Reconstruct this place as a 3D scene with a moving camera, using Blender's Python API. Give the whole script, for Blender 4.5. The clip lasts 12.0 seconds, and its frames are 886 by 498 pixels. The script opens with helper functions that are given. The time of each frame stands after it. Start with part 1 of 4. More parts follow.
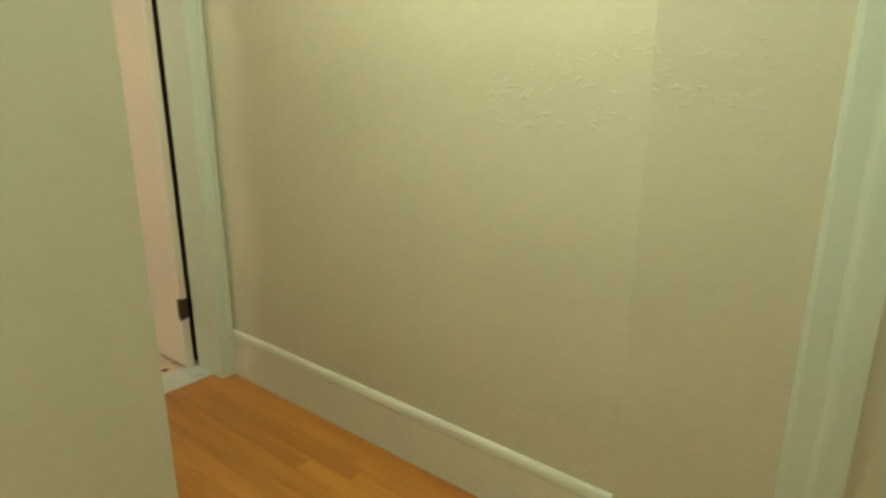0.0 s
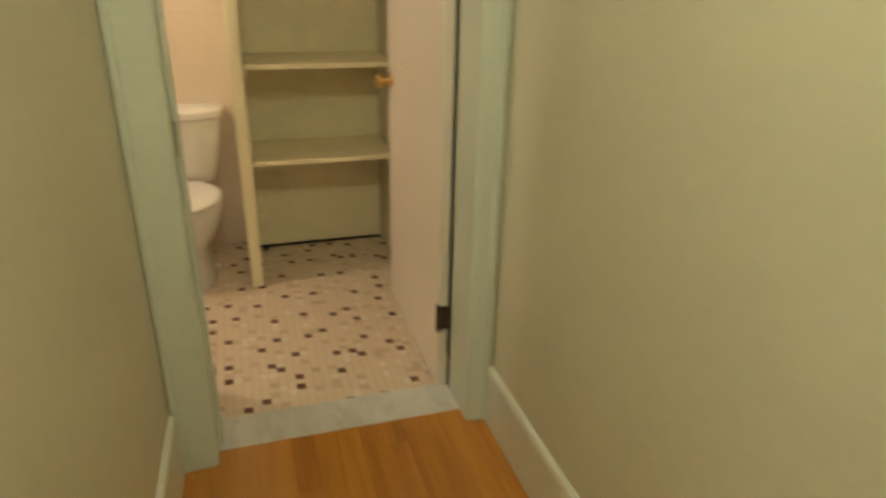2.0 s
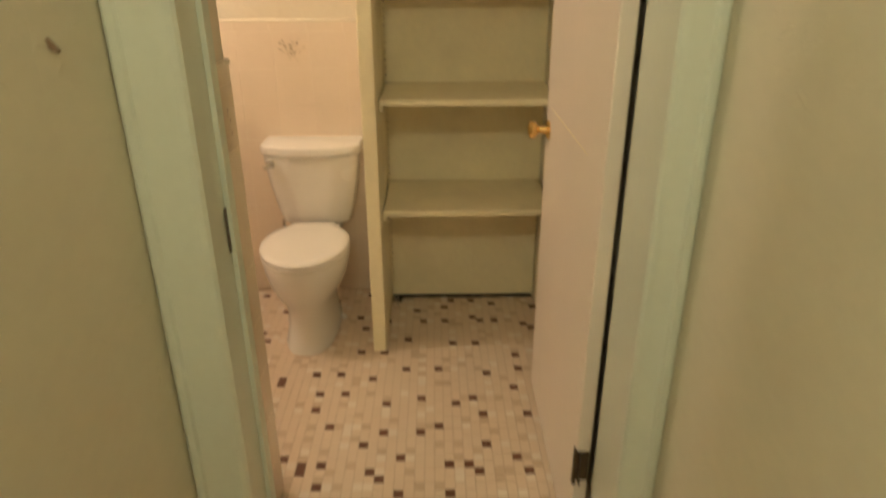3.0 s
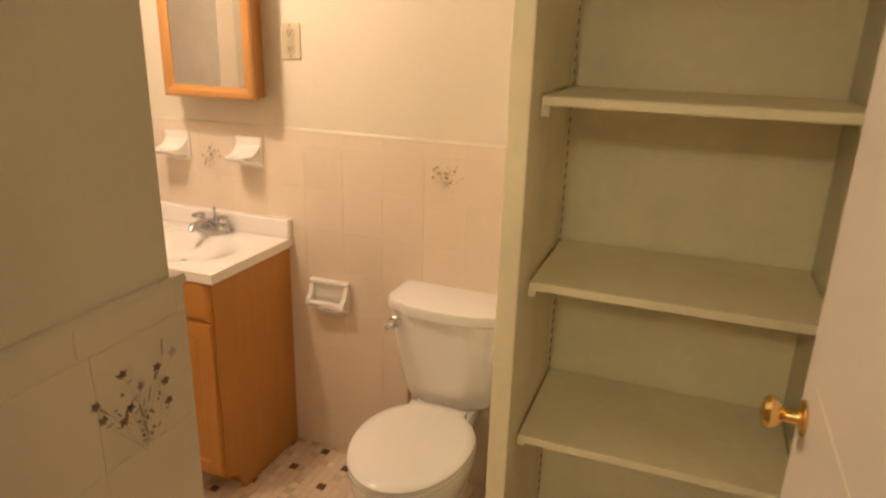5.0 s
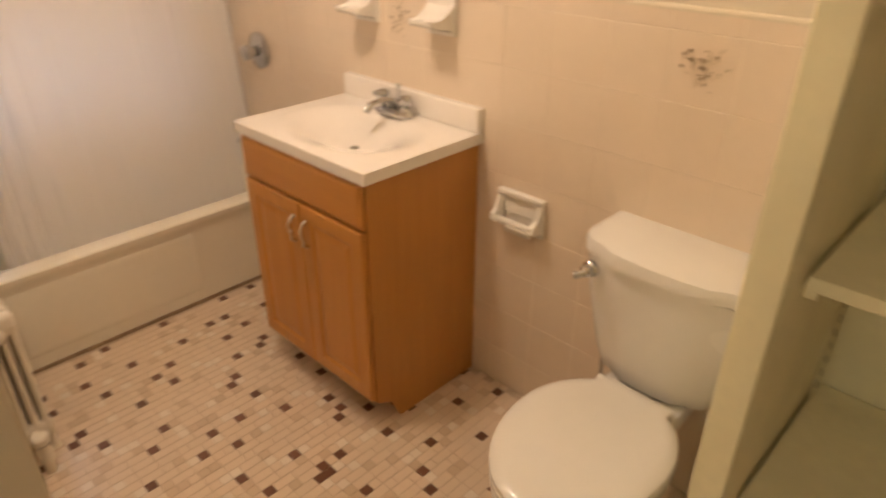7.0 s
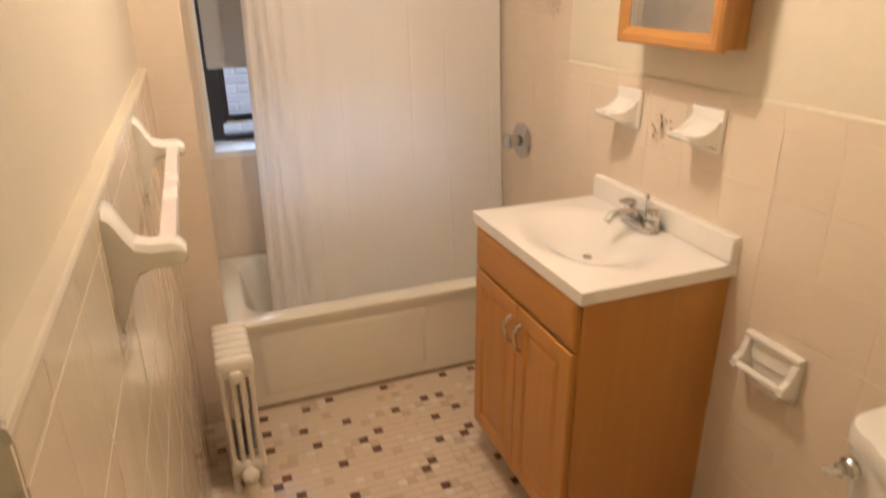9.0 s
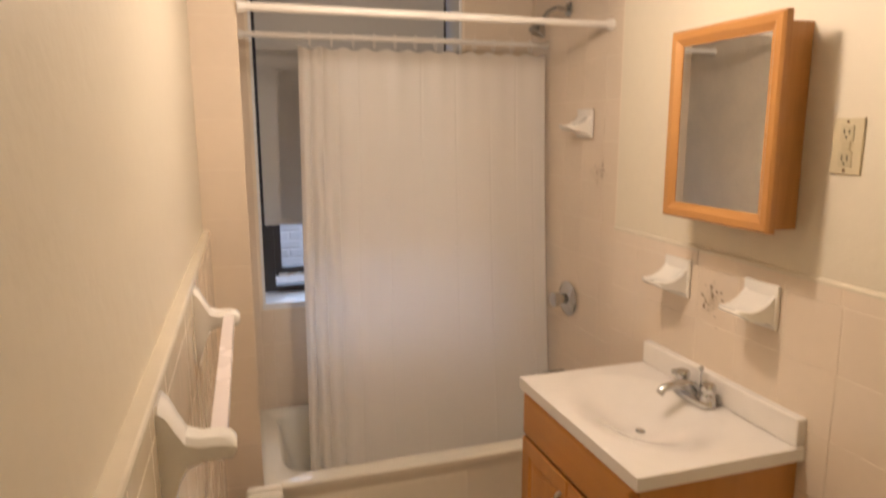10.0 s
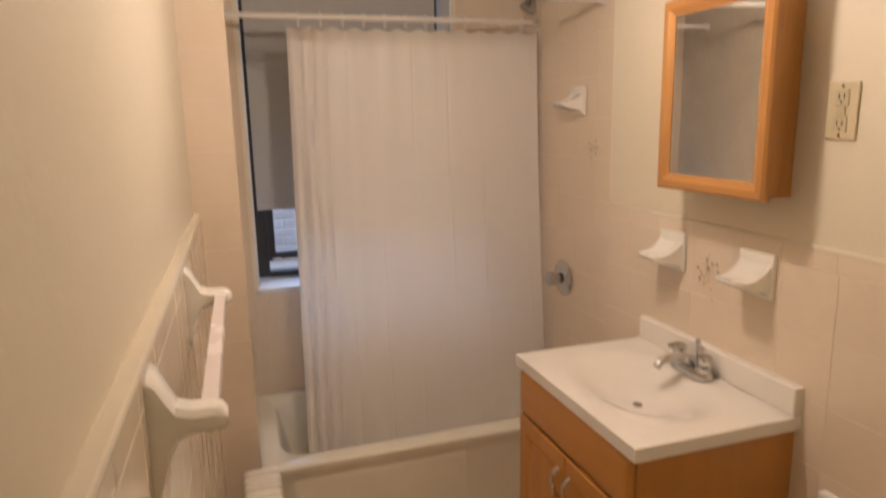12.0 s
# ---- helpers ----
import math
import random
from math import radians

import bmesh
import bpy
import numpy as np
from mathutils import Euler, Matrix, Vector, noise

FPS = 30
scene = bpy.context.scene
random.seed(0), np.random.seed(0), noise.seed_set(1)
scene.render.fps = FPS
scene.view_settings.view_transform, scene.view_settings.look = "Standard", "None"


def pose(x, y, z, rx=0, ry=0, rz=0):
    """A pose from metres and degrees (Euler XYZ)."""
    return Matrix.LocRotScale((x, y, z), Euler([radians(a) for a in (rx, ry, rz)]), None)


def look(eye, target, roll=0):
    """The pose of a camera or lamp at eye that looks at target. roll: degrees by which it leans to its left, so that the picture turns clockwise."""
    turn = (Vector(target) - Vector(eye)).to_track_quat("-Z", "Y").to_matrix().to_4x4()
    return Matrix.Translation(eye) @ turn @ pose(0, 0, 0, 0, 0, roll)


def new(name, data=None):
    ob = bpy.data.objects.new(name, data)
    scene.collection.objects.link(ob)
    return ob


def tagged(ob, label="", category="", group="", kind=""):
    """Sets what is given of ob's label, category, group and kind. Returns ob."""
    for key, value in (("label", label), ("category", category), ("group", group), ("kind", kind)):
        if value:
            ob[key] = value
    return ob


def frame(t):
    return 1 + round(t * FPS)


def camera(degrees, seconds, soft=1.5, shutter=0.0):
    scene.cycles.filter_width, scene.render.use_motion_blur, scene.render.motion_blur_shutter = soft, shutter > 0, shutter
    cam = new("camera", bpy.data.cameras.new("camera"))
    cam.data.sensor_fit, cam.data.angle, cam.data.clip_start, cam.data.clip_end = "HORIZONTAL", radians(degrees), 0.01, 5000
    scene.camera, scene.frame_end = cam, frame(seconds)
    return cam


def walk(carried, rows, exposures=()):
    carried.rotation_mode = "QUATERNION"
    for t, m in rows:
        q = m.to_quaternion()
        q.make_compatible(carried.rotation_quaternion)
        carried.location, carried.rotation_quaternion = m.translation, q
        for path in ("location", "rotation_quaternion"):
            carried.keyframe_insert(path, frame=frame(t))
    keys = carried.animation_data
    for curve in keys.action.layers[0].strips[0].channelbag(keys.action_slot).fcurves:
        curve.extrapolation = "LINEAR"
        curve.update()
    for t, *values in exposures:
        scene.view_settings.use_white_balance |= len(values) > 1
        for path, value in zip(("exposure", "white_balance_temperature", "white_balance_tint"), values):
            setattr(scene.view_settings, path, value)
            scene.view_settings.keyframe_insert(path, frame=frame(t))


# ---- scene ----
cam = camera(68.2, 12.0, soft=2.0, shutter=0.5)
PATH = [
    (0, (-3.735, -0.185, 1.393), (-2.528, -1.672, 0.818), 0.1),
    (0.5, (-3.699, -0.275, 1.383), (-2.405, -1.649, 0.721), 0.8),
    (1, (-3.547, -0.541, 1.385), (-2.238, -1.871, 0.665), 1.6),
    (1.5, (-3.328, -0.756, 1.384), (-1.874, -1.877, 0.591), 1.4),
    (2, (-3.023, -0.96, 1.424), (-1.275, -1.513, 0.624), 1.3),
    (2.5, (-2.72, -1.066, 1.423), (-0.918, -1.362, 0.608), 2.4),
    (3, (-2.428, -1.196, 1.47), (-0.597, -1.219, 0.666), -0.2),
    (3.5, (-2.226, -1.282, 1.571), (-0.296, -1.093, 1.081), 1.3),
    (3.7, (-2.132, -1.323, 1.674), (-0.202, -1.012, 1.251), -0.5),
    (5.3, (-1.429, -1.314, 1.535), (0.284, -0.564, 0.825), 1.2),
    (5.5, (-1.39, -1.305, 1.517), (0.264, -0.509, 0.722), 0.6),
    (6, (-1.21, -1.257, 1.487), (0.368, -0.406, 0.601), -0.0),
    (6.5, (-1.097, -1.206, 1.481), (0.413, -0.245, 0.587), -1.6),
    (7, (-0.926, -1.166, 1.463), (0.334, 0.052, 0.499), 0.2),
    (7.2, (-0.863, -1.159, 1.453), (0.251, 0.188, 0.482), 0.7),
    (8.8, (-0.762, -1.117, 1.499), (-0.085, 0.562, 0.649), -0.6),
    (9, (-0.761, -1.111, 1.508), (-0.095, 0.613, 0.744), -0.4),
    (9.5, (-0.763, -1.089, 1.545), (-0.127, 0.713, 0.956), 0.2),
    (10, (-0.769, -1.086, 1.582), (-0.179, 0.79, 1.22), -0.2),
    (10.5, (-0.768, -1.101, 1.597), (-0.233, 0.821, 1.457), -0.9),
    (11, (-0.779, -1.1, 1.607), (-0.233, 0.823, 1.572), -1.4),
    (11.5, (-0.775, -1.092, 1.587), (-0.214, 0.821, 1.435), -1.4),
    (12, (-0.761, -1.079, 1.548), (-0.161, 0.788, 1.152), -1.2),
]
EXPOSURES = [
    (0, 0.36, 5600, -1), (0.5, 0.33, 5600, 0), (1.5, 0.20, 5850, 6), (2.5, 0.14, 6250, 13), (3.5, 0.26, 6300, 17), (5.5, 0.12, 6450, 21), (7.0, 0.05, 6250, 20),
    (9.0, 0.11, 5850, 17), (10.0, -0.22, 5760, 18), (11.0, -0.46, 5700, 21), (12.0, -0.39, 5760, 20),
]
walk(cam, [(t, look(eye, target, roll)) for t, eye, target, roll in PATH], EXPOSURES)

# ---- light ----
world = bpy.data.worlds.new("sky")
scene.world = world
world.use_nodes = True
sky = world.node_tree.nodes.new("ShaderNodeTexSky")
sky.sky_type, sky.sun_disc = "NISHITA", False
sky.sun_elevation, sky.sun_rotation = radians(40), radians(160)
back = world.node_tree.nodes["Background"]
back.inputs["Strength"].default_value = 0.15
world.node_tree.links.new(sky.outputs[0], back.inputs["Color"])

sun_data = bpy.data.lights.new("sun", "SUN")
sun_data.energy, sun_data.angle, sun_data.color = 2.0, radians(12), (1, 0.96, 0.9)
new("sun", sun_data).matrix_world = look((3, -4, 9), (0, 4.6, 1))


def area_lamp(name, m, sx, sy, watts, color):
    data = bpy.data.lights.new(name, "AREA")
    data.shape, data.size, data.size_y, data.energy, data.color = "RECTANGLE", sx, sy, watts, color
    ob = new(name, data)
    ob.matrix_world = m
    return ob


def bulb(name, place, radius, watts, color):
    data = bpy.data.lights.new(name, "POINT")
    data.shadow_soft_size, data.energy, data.color = radius, watts, color
    ob = new(name, data)
    ob.location = place
    return ob


LAMP = (-0.25, 0.22)
bulb("bathroom_bulb", (LAMP[0], LAMP[1], 2.08), 0.06, 27, (1, 0.80, 0.56))
bulb("hall_bulb", (-2.85, -0.94, 2.35), 0.09, 26, (1.0, 0.93, 0.62))
# unseen second source, added for the cool light on the passage corner
bulb("room_bulb", (-4.00, 0.05, 2.35), 0.09, 15, (0.93, 1.0, 0.72))
area_lamp("window_daylight", look((-0.34, 2.40, 1.45), (-0.34, 1.60, 0.95)), 0.70, 0.6, 9, (0.66, 0.82, 1.0))


# ---- materials ----
def material(name, color, rough=0.5, var=0.06, scale=6.0, fine=60.0, bump=0.0, bscale=80.0, metal=0.0,
             coat=0.0, piece=0.0, stretch=(1, 1, 1), trans=0.0, spec=0.5, dirt=None, dirt_amount=0.0, dirt_scale=3.0, flecks=0.0):
    m = bpy.data.materials.new(name)
    m.use_nodes = True
    t = m.node_tree
    n, l = t.nodes, t.links
    b = n["Principled BSDF"]
    geo = n.new("ShaderNodeNewGeometry")
    mp = n.new("ShaderNodeMapping")
    mp.inputs["Scale"].default_value = stretch
    l.new(geo.outputs["Position"], mp.inputs["Vector"])
    big, small = n.new("ShaderNodeTexNoise"), n.new("ShaderNodeTexNoise")
    for tex, sc, det in ((big, scale, 3), (small, fine, 4)):
        tex.inputs["Scale"].default_value, tex.inputs["Detail"].default_value = sc, det
        l.new(mp.outputs[0], tex.inputs["Vector"])
    mixn = n.new("ShaderNodeMath")
    mixn.operation = "ADD"
    half = n.new("ShaderNodeMath")
    half.operation, half.inputs[1].default_value = "MULTIPLY", 0.6
    l.new(small.outputs["Fac"], half.inputs[0])
    l.new(big.outputs["Fac"], mixn.inputs[0])
    l.new(half.outputs[0], mixn.inputs[1])
    value = mixn.outputs[0]
    if piece:
        info = n.new("ShaderNodeObjectInfo")
        isl = n.new("ShaderNodeMath")
        isl.operation = "ADD"
        l.new(info.outputs["Random"], isl.inputs[0])
        l.new(geo.outputs["Random Per Island"], isl.inputs[1])
        fr = n.new("ShaderNodeMath")
        fr.operation = "FRACT"
        l.new(isl.outputs[0], fr.inputs[0])
        pm = n.new("ShaderNodeMath")
        pm.operation, pm.inputs[1].default_value = "MULTIPLY", piece
        l.new(fr.outputs[0], pm.inputs[0])
        ad = n.new("ShaderNodeMath")
        ad.operation = "ADD"
        l.new(value, ad.inputs[0])
        l.new(pm.outputs[0], ad.inputs[1])
        value = ad.outputs[0]
    top = 1.6 + piece
    rng = n.new("ShaderNodeMapRange")
    rng.inputs["From Min"].default_value, rng.inputs["From Max"].default_value = 0.45, top - 0.45
    rng.inputs["To Min"].default_value, rng.inputs["To Max"].default_value = 1 - var, 1 + var
    l.new(value, rng.inputs["Value"])
    mul = n.new("ShaderNodeVectorMath")
    mul.operation = "SCALE"
    mul.inputs[0].default_value = color
    l.new(rng.outputs[0], mul.inputs["Scale"])
    out = mul.outputs[0]
    if dirt:
        dn = n.new("ShaderNodeTexNoise")
        dn.inputs["Scale"].default_value, dn.inputs["Detail"].default_value = dirt_scale, 6
        l.new(mp.outputs[0], dn.inputs["Vector"])
        dr = n.new("ShaderNodeMapRange")
        dr.inputs["From Min"].default_value, dr.inputs["From Max"].default_value = 0.52, 0.75
        dr.inputs["To Max"].default_value = dirt_amount
        l.new(dn.outputs["Fac"], dr.inputs["Value"])
        mx = n.new("ShaderNodeMix")
        mx.data_type = "RGBA"
        l.new(dr.outputs[0], mx.inputs[0])
        l.new(out, mx.inputs[6])
        mx.inputs[7].default_value = (*dirt, 1)
        out = mx.outputs[2]
    l.new(out, b.inputs["Base Color"])
    b.inputs["Roughness"].default_value, b.inputs["Metallic"].default_value = rough, metal
    b.inputs["Coat Weight"].default_value, b.inputs["Coat Roughness"].default_value = coat, 0.08
    b.inputs["Transmission Weight"].default_value = trans
    b.inputs["Specular IOR Level"].default_value = spec
    rr = n.new("ShaderNodeMapRange")
    rr.inputs["To Min"].default_value, rr.inputs["To Max"].default_value = max(rough - 0.06, 0.02), min(rough + 0.08, 1)
    l.new(big.outputs["Fac"], rr.inputs["Value"])
    l.new(rr.outputs[0], b.inputs["Roughness"])
    if bump or flecks:
        bn = n.new("ShaderNodeTexNoise")
        bn.inputs["Scale"].default_value, bn.inputs["Detail"].default_value = bscale, 5
        l.new(mp.outputs[0], bn.inputs["Vector"])
        bp = n.new("ShaderNodeBump")
        bp.inputs["Strength"].default_value, bp.inputs["Distance"].default_value = bump, 0.01
        l.new(bn.outputs["Fac"], bp.inputs["Height"])
        if flecks:
            # short raised ridges left by the trowel, in patches
            fn, pn = n.new("ShaderNodeTexNoise"), n.new("ShaderNodeTexNoise")
            fn.inputs["Scale"].default_value, fn.inputs["Detail"].default_value, fn.inputs["Distortion"].default_value = 21, 2, 2.2
            pn.inputs["Scale"].default_value = 3.2
            fr_, pr_ = n.new("ShaderNodeMapRange"), n.new("ShaderNodeMapRange")
            fr_.inputs["From Min"].default_value, fr_.inputs["From Max"].default_value = 0.60, 0.70
            pr_.inputs["From Min"].default_value, pr_.inputs["From Max"].default_value = 0.46, 0.60
            both = n.new("ShaderNodeMath")
            both.operation = "MULTIPLY"
            l.new(mp.outputs[0], fn.inputs["Vector"])
            l.new(geo.outputs["Position"], pn.inputs["Vector"])
            l.new(fn.outputs["Fac"], fr_.inputs["Value"])
            l.new(pn.outputs["Fac"], pr_.inputs["Value"])
            l.new(fr_.outputs[0], both.inputs[0])
            l.new(pr_.outputs[0], both.inputs[1])
            fb = n.new("ShaderNodeBump")
            fb.inputs["Strength"].default_value, fb.inputs["Distance"].default_value = flecks, 0.006
            l.new(both.outputs[0], fb.inputs["Height"])
            l.new(bp.outputs[0], fb.inputs["Normal"])
            l.new(fb.outputs[0], b.inputs["Normal"])
        else:
            l.new(bp.outputs[0], b.inputs["Normal"])
    return m


def wood(name, light, dark, along, rough=0.4, scale=1.0, coat=0.2, piece=0.25):
    """Streaky grain that runs along one axis (0, 1 or 2)."""
    m = bpy.data.materials.new(name)
    m.use_nodes = True
    n, l = m.node_tree.nodes, m.node_tree.links
    b = n["Principled BSDF"]
    geo, info = n.new("ShaderNodeNewGeometry"), n.new("ShaderNodeObjectInfo")
    shift = n.new("ShaderNodeVectorMath")
    shift.operation = "MULTIPLY_ADD"
    comb = n.new("ShaderNodeCombineXYZ")
    for k in range(3):
        l.new(info.outputs["Random"], comb.inputs[k])
    shift.inputs[1].default_value = (7, 5, 3)
    l.new(comb.outputs[0], shift.inputs[0])
    l.new(geo.outputs["Position"], shift.inputs[2])
    mp = n.new("ShaderNodeMapping")
    st = [14 * scale] * 3
    st[along] = 1.1 * scale
    mp.inputs["Scale"].default_value = st
    l.new(shift.outputs[0], mp.inputs["Vector"])
    a, f = n.new("ShaderNodeTexNoise"), n.new("ShaderNodeTexNoise")
    a.inputs["Scale"].default_value, a.inputs["Detail"].default_value, a.inputs["Distortion"].default_value = 1.6, 5, 0.6
    f.inputs["Scale"].default_value, f.inputs["Detail"].default_value = 9, 4
    l.new(mp.outputs[0], a.inputs["Vector"])
    l.new(mp.outputs[0], f.inputs["Vector"])
    ad = n.new("ShaderNodeMath")
    ad.operation, ad.inputs[1].default_value = "MULTIPLY", 0.35
    l.new(f.outputs["Fac"], ad.inputs[0])
    s2 = n.new("ShaderNodeMath")
    s2.operation = "ADD"
    l.new(a.outputs["Fac"], s2.inputs[0])
    l.new(ad.outputs[0], s2.inputs[1])
    pr = n.new("ShaderNodeMath")
    pr.operation, pr.inputs[1].default_value = "MULTIPLY", piece
    l.new(info.outputs["Random"], pr.inputs[0])
    s3 = n.new("ShaderNodeMath")
    s3.operation = "ADD"
    l.new(s2.outputs[0], s3.inputs[0])
    l.new(pr.outputs[0], s3.inputs[1])
    rng = n.new("ShaderNodeMapRange")
    rng.inputs["From Min"].default_value, rng.inputs["From Max"].default_value = 0.45, 0.95 + piece
    l.new(s3.outputs[0], rng.inputs["Value"])
    mx = n.new("ShaderNodeMix")
    mx.data_type = "RGBA"
    mx.inputs[6].default_value, mx.inputs[7].default_value = (*light, 1), (*dark, 1)
    l.new(rng.outputs[0], mx.inputs[0])
    l.new(mx.outputs[2], b.inputs["Base Color"])
    b.inputs["Roughness"].default_value, b.inputs["Coat Weight"].default_value = rough, coat
    b.inputs["Coat Roughness"].default_value = 0.15
    bp = n.new("ShaderNodeBump")
    bp.inputs["Strength"].default_value, bp.inputs["Distance"].default_value = 0.12, 0.004
    l.new(s2.outputs[0], bp.inputs["Height"])
    l.new(bp.outputs[0], b.inputs["Normal"])
    return m


M_HALL = material("hall_plaster", (0.61, 0.57, 0.43), 0.50, 0.05, 1.4, 26, 0.15, 9, stretch=(0.9, 0.9, 1.5), flecks=0.26)
M_BATH = material("bathroom_paint", (0.70, 0.625, 0.485), 0.5, 0.03, 1.8, 40, 0.18, 26)
M_CEIL = material("ceiling_paint", (0.77, 0.74, 0.67), 0.7, 0.03, 1.5, 30, 0.1, 30)
M_TRIM = material("trim_paint", (0.61, 0.65, 0.545), 0.33, 0.04, 4, 50, 0.08, 20, coat=0.1)
M_BASE = material("baseboard_paint", (0.68, 0.67, 0.56), 0.36, 0.05, 4, 50, 0.10, 20, coat=0.1)
M_DOOR = material("door_paint", (0.86, 0.77, 0.66), 0.36, 0.03, 3, 40, 0.06, 18, coat=0.1)
M_SHELF = material("shelf_paint", (0.92, 0.83, 0.57), 0.5, 0.07, 3, 40, 0.15, 30, dirt=(0.40, 0.34, 0.20), dirt_amount=0.16, dirt_scale=5)
M_TILE = material("glazed_wall_tile", (0.76, 0.64, 0.50), 0.2, 0.035, 5, 40, 0.03, 9, coat=0.25, piece=0.35)
M_TILEW = material("streaked_wall_tile", (0.75, 0.645, 0.49), 0.17, 0.05, 4, 22, 0.06, 3, coat=0.4, piece=0.2, stretch=(1, 4, 0.8), dirt=(0.52, 0.41, 0.27), dirt_amount=0.25, dirt_scale=2.2)
M_CAP = material("glazed_tile_cap", (0.72, 0.64, 0.50), 0.2, 0.05, 6, 40, 0.05, 12, coat=0.25)
M_GROUT = material("wall_grout", (0.82, 0.715, 0.575), 0.6, 0.08, 9, 90, 0.2, 160)
M_FGROUT = material("floor_grout", (0.55, 0.425, 0.30), 0.9, 0.15, 9, 90, 0.2, 160)
M_BEIGE = material("mosaic_beige", (0.71, 0.575, 0.43), 0.32, 0.025, 7, 60, piece=0.8, coat=0.1)
M_TAN = material("mosaic_tan", (0.60, 0.46, 0.32), 0.32, 0.08, 7, 60, piece=0.8, coat=0.1)
M_WHITE = material("mosaic_white", (0.76, 0.665, 0.54), 0.3, 0.06, 7, 60, piece=0.6, coat=0.1)
M_DARK = material("mosaic_brown", (0.15, 0.062, 0.032), 0.4, 0.2, 7, 60, piece=0.8, coat=0.1)
M_PORC = material("white_porcelain", (0.80, 0.77, 0.71), 0.24, 0.02, 3, 30, coat=0.25)
M_TUB = material("tub_enamel", (0.83, 0.775, 0.64), 0.14, 0.03, 3, 30, 0.02, 8, coat=0.5)
M_CERAM = material("white_ceramic", (0.84, 0.80, 0.73), 0.14, 0.03, 8, 60, 0.03, 20, coat=0.4)
M_CULT = material("cultured_marble", (0.86, 0.81, 0.75), 0.12, 0.03, 4, 30, coat=0.4)
M_CHROME = material("chrome", (0.55, 0.55, 0.55), 0.10, 0.04, 20, 80, metal=1.0)
M_NICKEL = material("brushed_nickel", (0.62, 0.58, 0.52), 0.25, 0.05, 20, 80, metal=1.0)
M_BRASS = material("polished_brass", (0.83, 0.58, 0.22), 0.14, 0.06, 20, 80, metal=1.0)
M_HINGE = material("aged_hinge_metal", (0.10, 0.07, 0.04), 0.5, 0.2, 30, 90, metal=0.3)
M_BLACK = material("black_grime_and_slots", (0.02, 0.018, 0.015), 0.9, 0.3, 30, 90)
M_MARBLE = material("marble_threshold", (0.62, 0.61, 0.56), 0.3, 0.14, 5, 24, stretch=(1, 2, 1), dirt=(0.38, 0.37, 0.34), dirt_amount=0.5, dirt_scale=9)
M_OAKV = wood("honey_oak_upright", (0.56, 0.255, 0.048), (0.475, 0.200, 0.034), 2, 0.38, 1.3)
M_OAKH = wood("honey_oak_level", (0.56, 0.255, 0.048), (0.475, 0.200, 0.034), 1, 0.38, 1.3)
M_PINE = wood("cabinet_oak", (0.54, 0.265, 0.07), (0.37, 0.16, 0.038), 2, 0.36, 1.6)
M_PINEH = wood("cabinet_oak_level", (0.54, 0.265, 0.07), (0.37, 0.16, 0.038), 1, 0.36, 1.6)
M_PLANK = wood("floor_oak", (0.60, 0.262, 0.036), (0.29, 0.098, 0.010), 0, 0.33, 0.46, 0.3, 0.12)
M_DPLANK = material("floor_gap", (0.25, 0.10, 0.02), 0.8, 0.1)
M_RAD = material("radiator_paint", (0.80, 0.74, 0.62), 0.4, 0.05, 12, 60, 0.15, 60, dirt=(0.5, 0.42, 0.3), dirt_amount=0.3, dirt_scale=14)
M_SHADE = material("roller_shade_vinyl", (0.50, 0.49, 0.47), 0.6, 0.03, 2, 60, 0.05, 120)
M_FRAME = material("dark_window_frame", (0.035, 0.033, 0.035), 0.4, 0.1, 10, 60)
M_SILL = material("white_sill_paint", (0.80, 0.80, 0.80), 0.35, 0.04, 5, 50, 0.1, 30)
M_BRICK = material("painted_brick", (0.62, 0.65, 0.70), 0.9, 0.15, 6, 50, 0.5, 60, piece=0.8)
M_MORTAR = material("brick_mortar", (0.78, 0.80, 0.83), 0.95, 0.1, 8, 60)
M_IVORY = material("ivory_plastic", (0.58, 0.50, 0.325), 0.35, 0.02)
# darker copy of the ivory; shade on sockets and buttons is in the colour
M_IVORY_SHADE = material("ivory_plastic_shaded", (0.52, 0.45, 0.29), 0.35, 0.02)
M_ROD = material("white_rod_enamel", (0.82, 0.77, 0.70), 0.3, 0.03)
M_BARP = material("white_bar_plastic", (0.78, 0.70, 0.68), 0.25, 0.03)
M_FLORAL = material("printed_brown", (0.30, 0.205, 0.125), 0.3, 0.25, 60, 200, piece=0.8)
M_FLORALG = material("printed_green", (0.46, 0.37, 0.235), 0.3, 0.25, 60, 200, piece=0.8)
M_FLORALP = material("printed_pink", (0.50, 0.34, 0.26), 0.3, 0.25, 60, 200, piece=0.8)
M_DKBROWN = material("dark_brown_mark", (0.22, 0.15, 0.09), 0.9, 0.4, 20, 90)
M_SEAM = material("brown_seam", (0.36, 0.26, 0.16), 0.9, 0.3, 20, 90)
M_GAP_SHADE = material("gap_shade_brown", (0.05, 0.03, 0.018), 0.9, 0.3, 6, 60, stretch=(6, 6, 1))

M_MIRROR = bpy.data.materials.new("mirror_glass")
M_MIRROR.use_nodes = True
_b = M_MIRROR.node_tree.nodes["Principled BSDF"]
_b.inputs["Base Color"].default_value = (0.86, 0.88, 0.88, 1)
_b.inputs["Metallic"].default_value, _b.inputs["Roughness"].default_value = 1.0, 0.015

M_GLASS = bpy.data.materials.new("window_glass")
M_GLASS.use_nodes = True
_b = M_GLASS.node_tree.nodes["Principled BSDF"]
